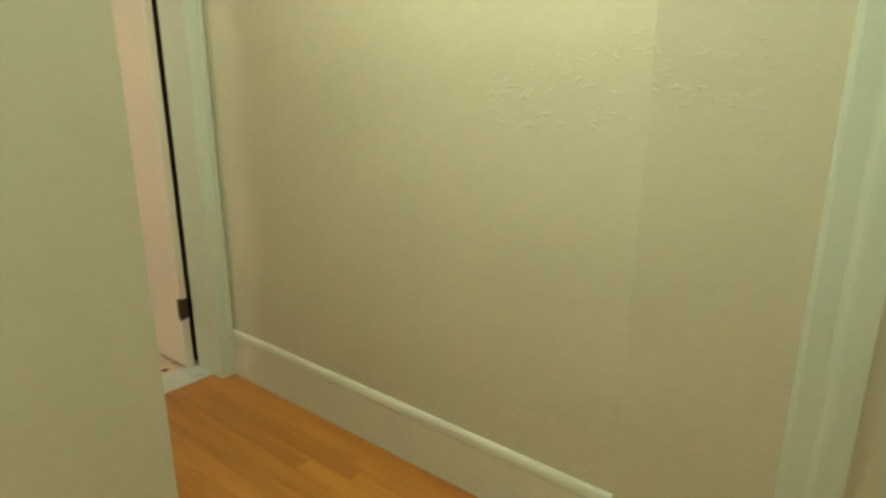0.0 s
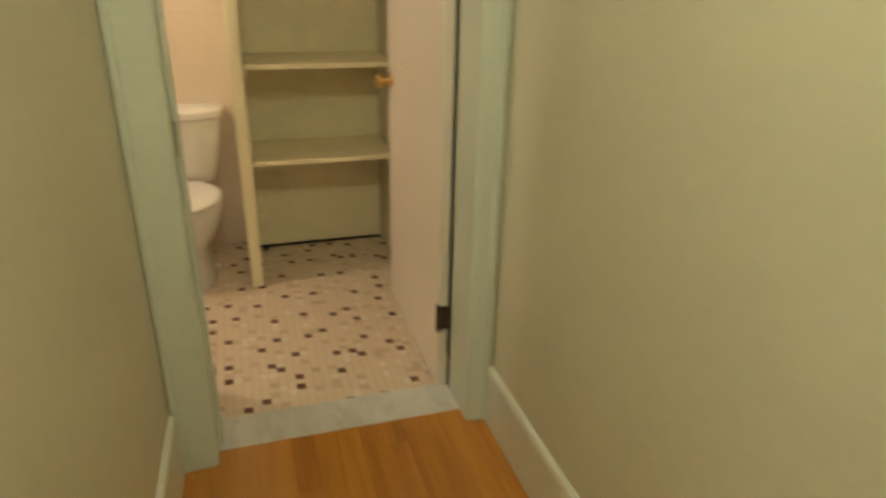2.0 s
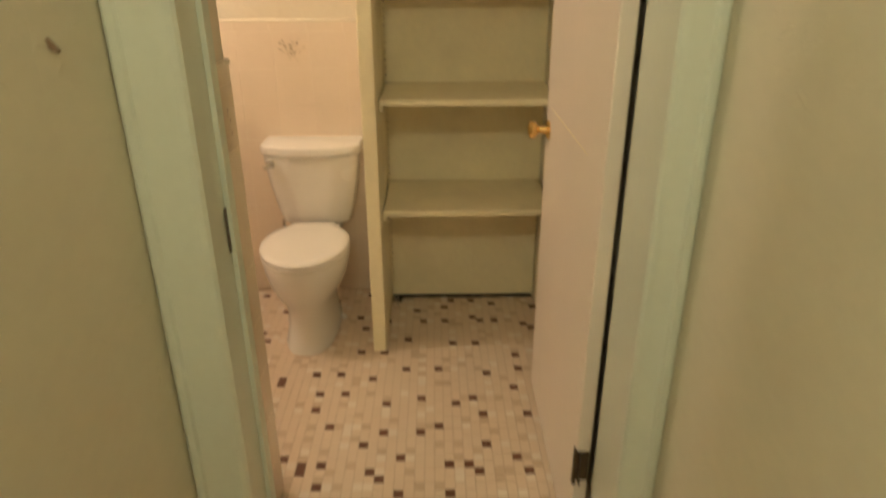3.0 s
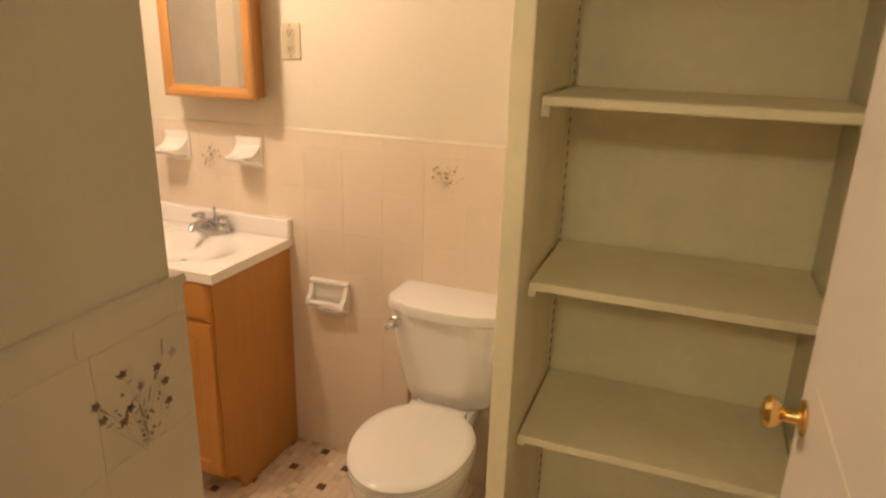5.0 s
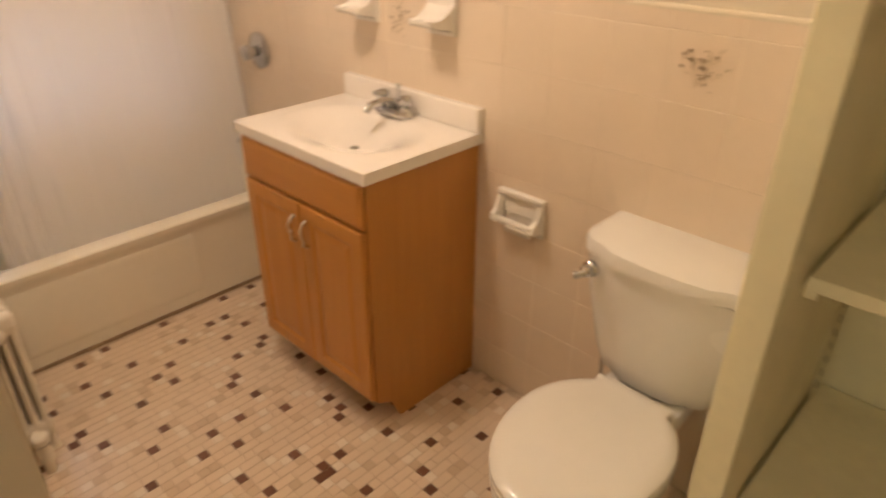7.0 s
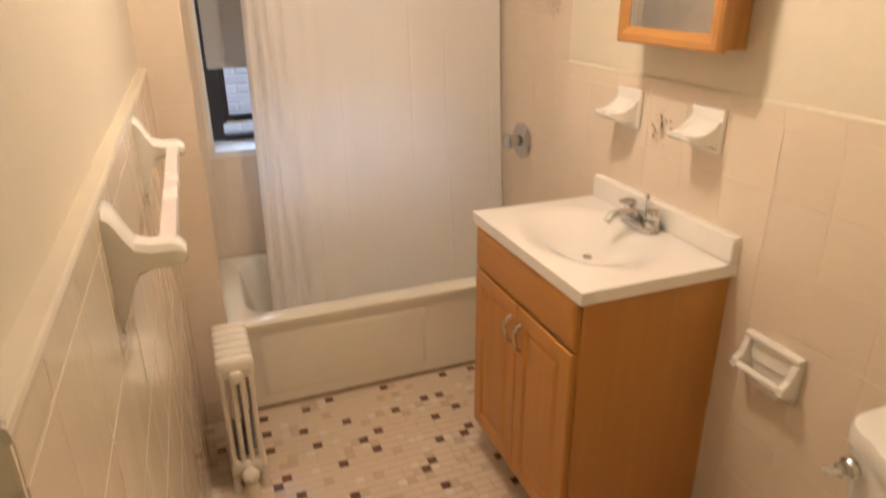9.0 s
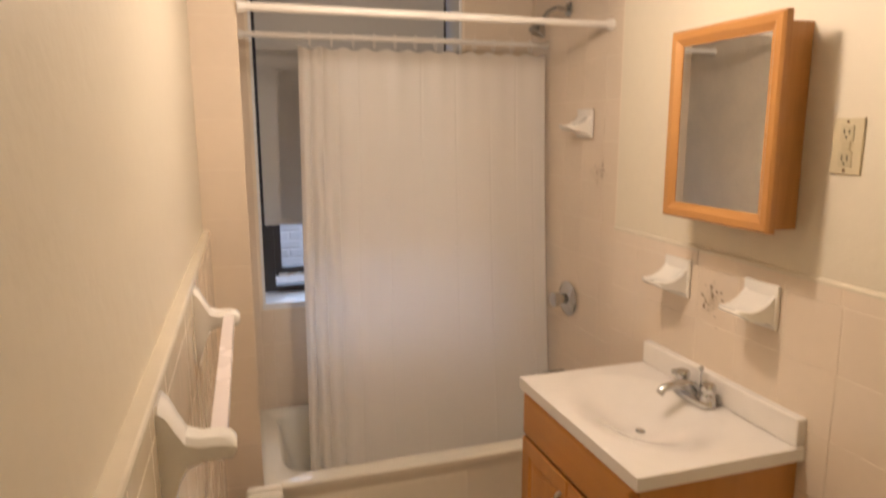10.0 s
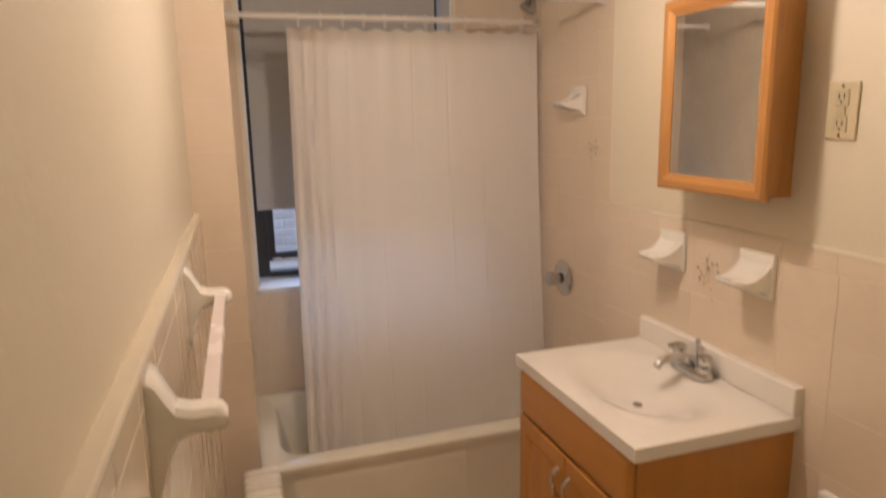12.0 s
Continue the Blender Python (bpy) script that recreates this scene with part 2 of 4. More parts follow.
_b.inputs["Transmission Weight"].default_value, _b.inputs["Roughness"].default_value, _b.inputs["IOR"].default_value = 1.0, 0.02, 1.1

M_GLOW = bpy.data.materials.new("lit_lamp_glass")
M_GLOW.use_nodes = True
_b = M_GLOW.node_tree.nodes["Principled BSDF"]
_b.inputs["Emission Color"].default_value, _b.inputs["Emission Strength"].default_value = (1, 0.80, 0.55, 1), 6.0

M_GLOW2 = M_GLOW.copy()
M_GLOW2.node_tree.nodes["Principled BSDF"].inputs["Emission Color"].default_value = (0.93, 1.0, 0.66, 1)

M_CURTAIN = bpy.data.materials.new("white_vinyl_curtain")
M_CURTAIN.use_nodes = True
_n, _l = M_CURTAIN.node_tree.nodes, M_CURTAIN.node_tree.links
_b = _n["Principled BSDF"]
_b.inputs["Base Color"].default_value, _b.inputs["Roughness"].default_value = (0.93, 0.88, 0.82, 1), 0.34
_tr, _ms = _n.new("ShaderNodeBsdfTranslucent"), _n.new("ShaderNodeMixShader")
_tr.inputs["Color"].default_value = (0.85, 0.84, 0.83, 1)
_ms.inputs[0].default_value = 0.20
_l.new(_b.outputs[0], _ms.inputs[1])
_l.new(_tr.outputs[0], _ms.inputs[2])
_l.new(_ms.outputs[0], _n["Material Output"].inputs["Surface"])
_ct, _cb = _n.new("ShaderNodeTexNoise"), _n.new("ShaderNodeBump")
_ct.inputs["Scale"].default_value, _ct.inputs["Detail"].default_value = 14, 4
_cb.inputs["Strength"].default_value, _cb.inputs["Distance"].default_value = 0.08, 0.01
_l.new(_ct.outputs["Fac"], _cb.inputs["Height"])
_l.new(_cb.outputs[0], _b.inputs["Normal"])


# ---- builders ----
def finish(bm, name, mat, smooth=False):
    me = bpy.data.meshes.new(name)
    bmesh.ops.recalc_face_normals(bm, faces=bm.faces)
    bm.to_mesh(me)
    bm.free()
    me.materials.append(mat)
    if smooth:
        for p in me.polygons:
            p.use_smooth = True
        me.set_sharp_from_angle(angle=radians(38))
    return me


def part(name, bm, mat, parent=None, label="", smooth=False, at=None):
    me = bm if isinstance(bm, bpy.types.Mesh) else finish(bm, name, mat, smooth)
    ob = new(name, me)
    if parent is not None:
        ob.parent = parent
    if at is not None:
        ob.matrix_local = at
    if label:
        tagged(ob, label)
    return ob


def thing(name, place, label, category, group="", kind="", turn=0):
    ob = new(name)
    ob.empty_display_size = 0.05
    ob.matrix_world = pose(*place, 0, 0, turn)
    return tagged(ob, label, category, group, kind)


def structure(name, bm, mat, label, category):
    return tagged(part(name, bm, mat), label, category, kind="structure")


def box(bm, x0, x1, y0, y1, z0, z1, bevel=0.0, seg=2):
    vs = [bm.verts.new((x, y, z)) for x in (x0, x1) for y in (y0, y1) for z in (z0, z1)]
    fs = [bm.faces.new([vs[i] for i in f]) for f in ((0, 1, 3, 2), (4, 6, 7, 5), (0, 4, 5, 1), (2, 3, 7, 6), (0, 2, 6, 4), (1, 5, 7, 3))]
    if bevel:
        es = list({e for f in fs for e in f.edges})
        bmesh.ops.bevel(bm, geom=es, offset=bevel, segments=seg, profile=0.6, affect="EDGES")
    return bm


def boxes(*some, bevel=0.0):
    bm = bmesh.new()
    for b in some:
        box(bm, *b, bevel=bevel)
    return bm


def tube(bm, points, radius, sides=12, closed_ends=True):
    """A round bar along points; radius is a number or one for each point."""
    pts = [Vector(p) for p in points]
    radii = radius if isinstance(radius, (list, tuple)) else [radius] * len(pts)
    rings, side = [], None
    for k, p in enumerate(pts):
        way = (pts[min(k + 1, len(pts) - 1)] - pts[max(k - 1, 0)]).normalized()
        if side is None:
            side = way.orthogonal().normalized()
        side = (side - way * side.dot(way)).normalized()
        up = way.cross(side)
        rings.append([bm.verts.new(p + radii[k] * (math.cos(a) * side + math.sin(a) * up)) for a in (2 * math.pi * s / sides for s in range(sides))])
    skin(bm, rings, closed_ends)
    return bm


def skin(bm, rings, caps=True):
    n = len(rings[0])
    for a, b in zip(rings, rings[1:]):
        for s in range(n):
            bm.faces.new((a[s], a[(s + 1) % n], b[(s + 1) % n], b[s]))
    if caps:
        bm.faces.new(list(reversed(rings[0])))
        bm.faces.new(rings[-1])


def oval(bm, cx, cy, z, rx, ry, power=2.0, n=40, back=None):
    """A ring of superellipse shape; back: flattens the half with larger x to that half-length."""
    ring = []
    for s in range(n):
        a = 2 * math.pi * s / n
        c, d = math.cos(a), math.sin(a)
        x = math.copysign(abs(c) ** (2 / power), c)
        y = math.copysign(abs(d) ** (2 / power), d)
        lx = back if (back is not None and x > 0) else rx
        ring.append(bm.verts.new((cx + x * lx, cy + y * ry, z)))
    return ring


def lathe(bm, profile, base, axis, sides=24):
    """Turned shape: profile rows are (distance along the axis, radius)."""
    base, axis = Vector(base), Vector(axis).normalized()
    side = axis.orthogonal().normalized()
    up = axis.cross(side)
    rings = [[bm.verts.new(base + axis * h + r * (math.cos(2 * math.pi * s / sides) * side + math.sin(2 * math.pi * s / sides) * up)) for s in range(sides)] for h, r in profile]
    skin(bm, rings)
    return bm


def prism(bm, outline, axis, lo, hi):
    """Extrudes an outline of (u, v) along axis 0 (u=y, v=z), 1 (u=x, v=z) or 2 (u=x, v=y)."""
    def at(u, v, w):
        return ((w, u, v), (u, w, v), (u, v, w))[axis]
    a = [bm.verts.new(at(u, v, lo)) for u, v in outline]
    b = [bm.verts.new(at(u, v, hi)) for u, v in outline]
    skin(bm, [a, b])
    return bm


# ---- plan ----
WX = 0.452        # vanity and toilet wall
AX = 0.550        # tub alcove's end wall
TX = -0.868       # towel bar wall
EX = -0.882       # its free end beside the entry
CX = -0.740       # alcove's other end
TUBY = 1.058      # tub front
COLY = 1.060      # front of the tiled return, edge of the dropped ceiling
BACKY = 1.750     # window wall
WINGY = -0.724    # short wall beside the entry
RY = -1.660       # wall of hall and closet
LY = -0.685       # other wall of the hall
DX0, DX1 = -1.340, -1.125   # door wall
JX = -1.228       # bathroom face of the wall at the latch side
DY0, DY1 = -1.583, -0.797   # door opening
CZ = 2.220        # bathroom ceiling
HF = 0.022         # hall floor, a little over the bathroom's
HZ = 2.500        # hall ceiling
TILE_TOP = 1.252
TILE_WEST = 1.268
TW, TH, CAPH = 0.153, 0.1525, 0.047

# ---- structure ----
wall_east = structure("wall_east", boxes((WX, WX + 0.14, -0.99, 0.84, 0, CZ)), M_BATH, "cream painted bathroom wall with tiled lower half", "wall")
wall_alcove = structure("wall_alcove", boxes((AX, AX + 0.10, 0.84, BACKY + 0.25, 0, 2.62), (WX + 0.002, AX, 0.838, 0.846, 0, 2.62)), M_GROUT, "tiled end wall of the tub alcove", "wall")
wall_west = structure("wall_west", boxes((TX - 0.14, TX - 0.010, WINGY - 0.001, COLY, 0, CZ)), M_BATH, "cream painted bathroom wall with tiled lower half", "wall")
wall_wing = structure("wall_wing", boxes((JX - 0.002, -1.034, WINGY, WINGY + 0.12, 0, CZ)), M_BATH, "short painted wall with tiled lower half beside the entry", "wall")
wall_return = structure("wall_return", boxes((TX - 0.14, CX, COLY, BACKY + 0.25, 0, 2.62)), M_GROUT, "tiled return wall at the tub", "wall")
WX0, WX1, WZ0, WZ1 = -0.690, 0.215, 0.815, 2.53
wall_north = structure("wall_north", boxes((CX, WX0, BACKY, BACKY + 0.25, 0, 2.62), (WX1, AX, BACKY, BACKY + 0.25, 0, 2.62),
                       (WX0, WX1, BACKY, BACKY + 0.25, 0, WZ0), (WX0, WX1, BACKY, BACKY + 0.25, WZ1, 2.62)), M_GROUT, "tiled window wall over the bathtub", "wall")
wall_south = structure("wall_south", boxes((-3.14, WX + 0.14, RY - 0.12, RY, 0, HZ)), M_HALL, "textured cream plaster wall of the hall", "wall")
# angled away from the hall lamp so that the pier shades darker
wall_pier = structure("wall_pier", prism(bmesh.new(), [(-3.14, RY), (-3.14, RY - 0.12), (-4.95, RY - 0.75), (-4.95, RY - 0.60)], 2, 0, HZ), M_HALL, "textured plaster pier beyond the hall corner", "wall")
wall_left = structure("wall_left", prism(bmesh.new(), [(DX0, LY), (DX0, LY + 0.14), (-2.63, LY + 0.22), (-2.63, 1.3), (-2.77, 1.3), (-2.77, -0.645)], 2, 0, HZ), M_HALL, "textured cream plaster wall at the passage corner", "wall")
wall_door = structure("wall_door", boxes((DX0, DX1, RY, DY0 - 0.056, 0, HZ), (DX0, JX, DY1 + 0.02, LY + 0.06, 0, HZ), (DX0, DX1, DY0 - 0.056, DY1 + 0.02, 2.06, HZ)), M_HALL, "plaster wall around the bathroom doorway", "wall")
wall_closet = structure("wall_closet", boxes((0.36, WX, RY, -0.99, 0, CZ)), M_SHELF, "painted board back of the closet", "wall")
wall_room_west = structure("wall_room_west", boxes((-5.05, -4.95, RY - 0.80, 1.4, 0, HZ)), M_HALL, "plain plaster wall behind the walk", "wall")
wall_room_north = structure("wall_room_north", boxes((-4.95, -2.66, 1.3, 1.4, 0, HZ)), M_HALL, "plain plaster wall of the hall", "wall")
structure("ceiling", boxes((JX, WX + 0.1, RY, COLY, CZ, CZ + 0.08)), M_CEIL, "white painted bathroom ceiling", "ceiling")
structure("ceiling_alcove", boxes((CX - 0.1, AX + 0.1, COLY, BACKY + 0.25, 2.62, 2.70), (CX, AX, COLY - 0.02, COLY, CZ + 0.08, 2.62)), M_CEIL, "white painted ceiling over the bathtub", "ceiling")
structure("ceiling_hall", boxes((-5.05, DX1, RY - 0.80, 1.4, HZ, HZ + 0.08)), M_CEIL, "white painted hall ceiling", "ceiling")
floor_bath = structure("floor_bathroom", boxes((-1.275, AX, RY, BACKY, -0.10, -0.0020)), M_FGROUT, "small beige and brown mosaic tile floor", "floor")
floor_hall = structure("floor_hall", boxes((-5.05, DX0 + 0.06, RY - 0.80, 1.4, -0.10, HF - 0.006)), M_DPLANK, "honey oak strip floor of the hall", "floor")
structure("ground", boxes((-60, 60, 2.3, 120, -3.2, -3.0)), M_MORTAR, "grey yard ground outside the window", "ground")


# wall tiles
tile_meshes = {}


def tile_mesh(w, h, mat, d=0.0012):
    key = (round(w, 4), round(h, 4), mat.name)
    if key not in tile_meshes:
        bm, g = bmesh.new(), 0.0012
        rings = []
        for inset, z in ((0, 0), (0, d - 0.0006), (g, d)):
            rings.append([bm.verts.new((x, y, z)) for x, y in ((inset, inset), (w - inset, inset), (w - inset, h - inset), (inset, h - inset))])
        skin(bm, rings)
        tile_meshes[key] = finish(bm, "tile", mat)
    return tile_meshes[key]


def tile_wall(parent, corner, along, normal, length, z0, z1, first=0.0, gap=0.0014, mat=M_TILE, rows=TH):
    """Tiles rows from z1 down to z0; first: where the first upright joint lies."""
    along, normal = Vector(along), Vector(normal)
    turn = Matrix((along, Vector((0, 0, 1)), normal)).transposed().to_4x4()
    edges = sorted({0.0, length} | {round(first + k * TW, 4) for k in range(-20, 40) if 0.012 < first + k * TW < length - 0.012})
    z = z1
    while z > z0 + 0.015:
        low = max(z - rows, z0)
        for a, b in zip(edges, edges[1:]):
            place = Vector(corner) + along * (a + gap / 2) + Vector((0, 0, low + gap / 2))
            tip = random.uniform(-0.0003, 0.0003)
            part("tile", tile_mesh(b - a - gap, z - low - gap, mat), mat, parent, at=Matrix.Translation(place + normal * tip) @ turn)
        z = low


structure("grout_east", boxes((WX - 0.004, WX + 0.001, -0.94, 0.84, 0, TILE_TOP)), M_GROUT, "pale grout bed of the wall tiles", "wall")
structure("grout_west", boxes((TX - 0.0285, TX + 0.009, WINGY - 0.0035, COLY - 0.001, 0, TILE_WEST)), M_GROUT, "pale grout bed of the wall tiles", "wall")
structure("grout_wing", boxes((JX, EX - 0.010, WINGY - 0.004, WINGY + 0.001, 0, TILE_WEST)), M_GROUT, "pale grout bed of the wall tiles", "wall")

# ---- door, casings, hall trim ----
def casing(name, y0, y1, outer):
    """Upright casing with a stepped, rounded face; outer: which side has the back band."""
    bm = bmesh.new()
    w = y1 - y0
    rows = [(0, 0), (0, 0.020), (0.006, 0.024), (0.018, 0.024), (0.024, 0.018), (w - 0.016, 0.015), (w - 0.006, 0.012), (w, 0.006), (w, 0)]
    line = [(DX0 - d, (y1 - u) if outer > 0 else (y0 + u)) for u, d in rows]
    prism(bm, line, 2, 0, 2.06 + w)
    return structure(name, bm, M_TRIM, "pale painted door casing with a moulded edge", "trim")


casing("casing_left", DY1, LY - 0.002, 1)
casing("casing_right", RY + 0.002, DY0, -1)
structure("casing_head", boxes((DX0 - 0.02, DX0, DY0, DY1, 2.06, 2.14), bevel=0.003), M_TRIM, "pale painted head casing of the doorway", "trim")
structure("jamb", boxes((DX0, -1.170, DY0 - 0.056, DY0, 0, 2.06), (DX0, JX, DY1, DY1 + 0.02, 0, 2.06), (DX0, DX1, DY0 - 0.056, DY1, 2.0405, 2.06)), M_TRIM, "pale painted door jamb", "trim")
structure("door_stop", boxes((DX0 + 0.085, DX0 + 0.12, DY1 - 0.011, DY1, 0.02, 2.04), bevel=0.002), M_TRIM, "thin painted door stop", "trim")
structure("threshold", boxes((DX0 + 0.055, DX1 + 0.004, DY0 - 0.012, DY1, -0.02, 0.020), bevel=0.004), M_MARBLE, "worn grey marble threshold", "threshold")
# near-black lining: shade of the door's hinge gap is painted in
structure("hinge_rebate", boxes((-1.1695, -1.03, DY0 - 0.056, DY0 - 0.050, 0.0, 2.04)), M_GAP_SHADE, "dark strip lining the hinge gap, its shade put into the colour", "trim")
strike = thing("strike_plate", (-1.262, DY1 - 0.001, 1.0), "small dark metal strike plate on the jamb", "strike plate")
part("plate", boxes((-0.004, 0.022, -0.002, 0.0, -0.045, 0.045)), M_HINGE, strike)


def baseboard(name, x0, x1, y, out, h=0.236):
    rows = [(0, 0), (0.015, 0), (0.0155, h - 0.040), (0.0175, h - 0.036), (0.0175, h - 0.024), (0.0160, h - 0.014), (0.0125, h - 0.006), (0.008, h - 0.002), (0, h)]
    bm = bmesh.new()
    prism(bm, [(y + out * d, z) for d, z in rows], 0, x0, x1)
    return structure(name, bm, M_BASE, "tall pale painted baseboard with a rounded cap", "baseboard")


baseboard("baseboard_south", -3.138, DX0 - 0.024, RY, 1)
bb = baseboard("baseboard_left", -1.41, -0.024, 0.0, -1)
bb.matrix_world = pose(DX0, LY, 0, 0, 0, -1.6)
pier_trim = thing("door_casing_far", (-3.503, -1.7805, 0), "pale moulded casing of another door in the hall", "door casing", kind="structure", turn=18.4)
bm = bmesh.new()
prism(bm, [(0.0, 0.0), (0.0, 0.006), (-0.012, 0.010), (-0.060, 0.011), (-0.068, 0.013), (-0.078, 0.018), (-0.090, 0.020), (-0.14, 0.020), (-0.14, 0.0)], 2, 0, 2.1)
part("casing_board", bm, M_TRIM, pier_trim)

door = thing("door", (-1.141, -1.572, 0.012), "white painted flush bathroom door standing wide open", "door", kind="structure", turn=-0.6)
part("door_leaf", boxes((0.004, 0.778, -0.008, 0.027, 0.004, 2.02), bevel=0.003), M_DOOR, door)


def knob(parent, x, z, side):
    k = part("knob", lathe(bmesh.new(), [(0, 0.029), (0.003, 0.031), (0.007, 0.027), (0.010, 0.014), (0.030, 0.011), (0.036, 0.016), (0.044, 0.0255), (0.054, 0.028), (0.062, 0.024), (0.066, 0.012)],
              (x, 0.027 if side > 0 else -0.008, z), (0, side, 0)), M_BRASS, parent, "polished brass knob", smooth=True)
    return k


part("crease", boxes((0.17, 0.69, 0.0268, 0.0278, 1.050, 1.0525)), M_SHELF, door, "thin crease in the paint")
knob(door, 0.722, 0.978, 1)
for z in (0.29, 1.78):
    h = part("hinge", boxes((-0.006, 0.026, 0.0265, 0.0285, z - 0.045, z + 0.045), (-0.020, -0.004, 0.018, 0.0205, z - 0.045, z + 0.045), (0.0005, 0.0035, -0.006, 0.026, z - 0.045, z + 0.045)), M_HINGE, door, "aged brown hinge")
    part("pin", tube(bmesh.new(), [(-0.004, 0.031, z - 0.05), (-0.004, 0.031, z + 0.052)], 0.0055, 10), M_HINGE, h)

switch = thing("light_switch", (-1.51, LY + 0.0085, 1.372), "light switch plate painted over with the hall paint", "light switch", turn=-1.6)
part("cover_plate", boxes((-0.035, 0.035, -0.004, 0.006, -0.058, 0.058), bevel=0.0035), M_HALL, switch)
# toggle in dark brown, unlike the plate
part("toggle", prism(bmesh.new(), [(-0.006, -0.008), (-0.016, -0.013), (-0.018, -0.009), (-0.003, 0.008)], 0, -0.004, 0.004), M_DKBROWN, switch)

hook = thing("wall_hook", (WX, -0.537, 1.915), "small dark hook high on the painted wall", "hook")
part("shank", tube(bmesh.new(), [(0.004, 0, 0.006), (-0.010, 0, 0.004), (-0.014, 0, -0.006), (-0.010, 0, -0.014), (-0.004, 0, -0.012)], 0.0016, 8), M_HINGE, hook)

# ---- closet ----
closet = thing("closet_shelving", (0.0, -0.965, 0), "built-in open closet with yellowed white painted shelves", "shelving")
part("side_panel", boxes((-0.125, 0.488, -0.025, 0.026, 0.0, CZ - 0.002), bevel=0.004), M_SHELF, closet, "thick cream painted side panel")
for z in (0.585, 1.012, 1.452, 1.91):
    s = part("shelf", boxes((-0.048, 0.355, -0.690, -0.032, z - 0.022, z), bevel=0.003), M_SHELF, closet)
    part("cleat", boxes((-0.02, 0.352, -0.0445, -0.0255, z - 0.048, z - 0.0225)), M_SHELF, s)
bm = bmesh.new()
box(bm, 0.318, 0.340, -0.031, -0.0255, 0.10, 2.15)
part("standard", bm, M_SHELF, closet, "narrow slotted shelf standard")
# slots are thin raised plates; the holes' shade is their dark colour
bm = bmesh.new()
for k in range(62):
    z = 0.14 + k * 0.032
    box(bm, 0.325, 0.333, -0.0325, -0.0312, z, z + 0.014)
tagged(part("slots", bm, M_DKBROWN, closet), kind="stuff")
part("back_board", boxes((0.352, 0.359, -0.40, -0.028, 0.02, 0.54), (0.352, 0.359, -0.690, -0.405, 0.02, 0.54)), M_SHELF, closet)
grime = thing("floor_grime", (0.30, -1.02, 0), "black crumbled grime in the closet corner", "grime")
bm = bmesh.new()
for k in range(26):
    x, y = random.gauss(0.02, 0.02), random.gauss(0, 0.012)
    r = random.uniform(0.003, 0.008)
    m = pose(x, y, r * 0.5, *[random.uniform(0, 180) for _ in range(3)])
    bmesh.ops.create_icosphere(bm, subdivisions=1, radius=r, matrix=m @ Matrix.Diagonal((1, 0.8, 0.6, 1)))
tagged(part("crumbs", bm, M_BLACK, grime), kind="stuff")
# solid black strip along the foot of the back board
structure("closet_gap", boxes((0.350, 0.3585, -1.650, -0.995, 0.0, 0.010)), M_BLACK, "black strip along the foot of the closet back", "trim")

# ---- vanity ----
vanity = thing("vanity_cabinet", (0.02, 0.018, 0), "honey oak vanity cabinet with two doors", "vanity")
D, W, H = WX - 0.016, 0.572, 0.822      # depth, width, height of the box
side = [(0.09, 0), (D, 0), (D, H), (0, H), (0, 0.105), (0.055, 0.075)]
for y in (0.0, W - 0.016):
    part("side_panel", prism(bmesh.new(), side, 1, y, y + 0.016), M_OAKV, vanity)
part("toe_kick", boxes((0.10, 0.115, 0.016, W - 0.016, 0, 0.10)), M_OAKH, vanity)
part("bottom_panel", boxes((0.02, D, 0.016, W - 0.016, 0.10, 0.115)), M_OAKH, vanity)
part("face_frame", boxes((0, 0.018, 0.016, 0.05, 0.105, H), (0, 0.018, W - 0.05, W - 0.016, 0.105, H), (0, 0.018, 0.05, W - 0.05, H - 0.03, H),
     (0, 0.018, 0.05, W - 0.05, 0.105, 0.14), (0, 0.018, 0.05, W - 0.05, 0.672, 0.697)), M_OAKV, vanity)
part("back_panel", boxes((D - 0.008, D - 0.001, 0.016, W - 0.016, 0.1, H)), M_OAKV, vanity)


def raised_panel(bm, y0, y1, z0, z1, frame_w):
    """A door leaf towards -x with a rounded rim, a sunk field and a raised centre."""
    def ring(i, x):
        return [bm.verts.new((x, a, b)) for a, b in ((y0 + i, z0 + i), (y1 - i, z0 + i), (y1 - i, z1 - i), (y0 + i, z1 - i))]
    f = frame_w
    rows = [(0, -0.001), (0, -0.014), (0.004, -0.018), (f - 0.006, -0.0185), (f, -0.013), (f + 0.006, -0.0115), (f + 0.022, -0.0165), (f + 0.026, -0.017)] if f else [(0, -0.001), (0, -0.012), (0.008, -0.0175), (0.016, -0.019)]
    skin(bm, [ring(*r) for r in rows])
    return bm


drawer = part("false_drawer", raised_panel(bmesh.new(), 0.006, W - 0.006, 0.688, 0.815, 0), M_OAKH, vanity)
for y0, y1, hy in ((0.008, W / 2 - 0.002, W / 2 - 0.030), (W / 2 + 0.002, W - 0.008, W / 2 + 0.030)):
    leaf = part("cabinet_door", raised_panel(bmesh.new(), y0, y1, 0.115, 0.680, 0.052), M_OAKV, vanity)
    pts = [(-0.018, hy, 0.634), (-0.030, hy, 0.628), (-0.040, hy, 0.612), (-0.038, hy, 0.591), (-0.032, hy, 0.572), (-0.036, hy, 0.561), (-0.018, hy, 0.551)]
    part("handle", tube(bmesh.new(), pts, [0.006, 0.0055, 0.005, 0.0055, 0.005, 0.0045, 0.006], 10), M_NICKEL, leaf, "curved nickel handle", smooth=True)

top = thing("sink", (0, 0, 0.822), "white cultured marble vanity top with oval basin", "sink")
NX, NY = 56, 64
TD, TWD = WX - 0.001, 0.606
bm = bmesh.new()


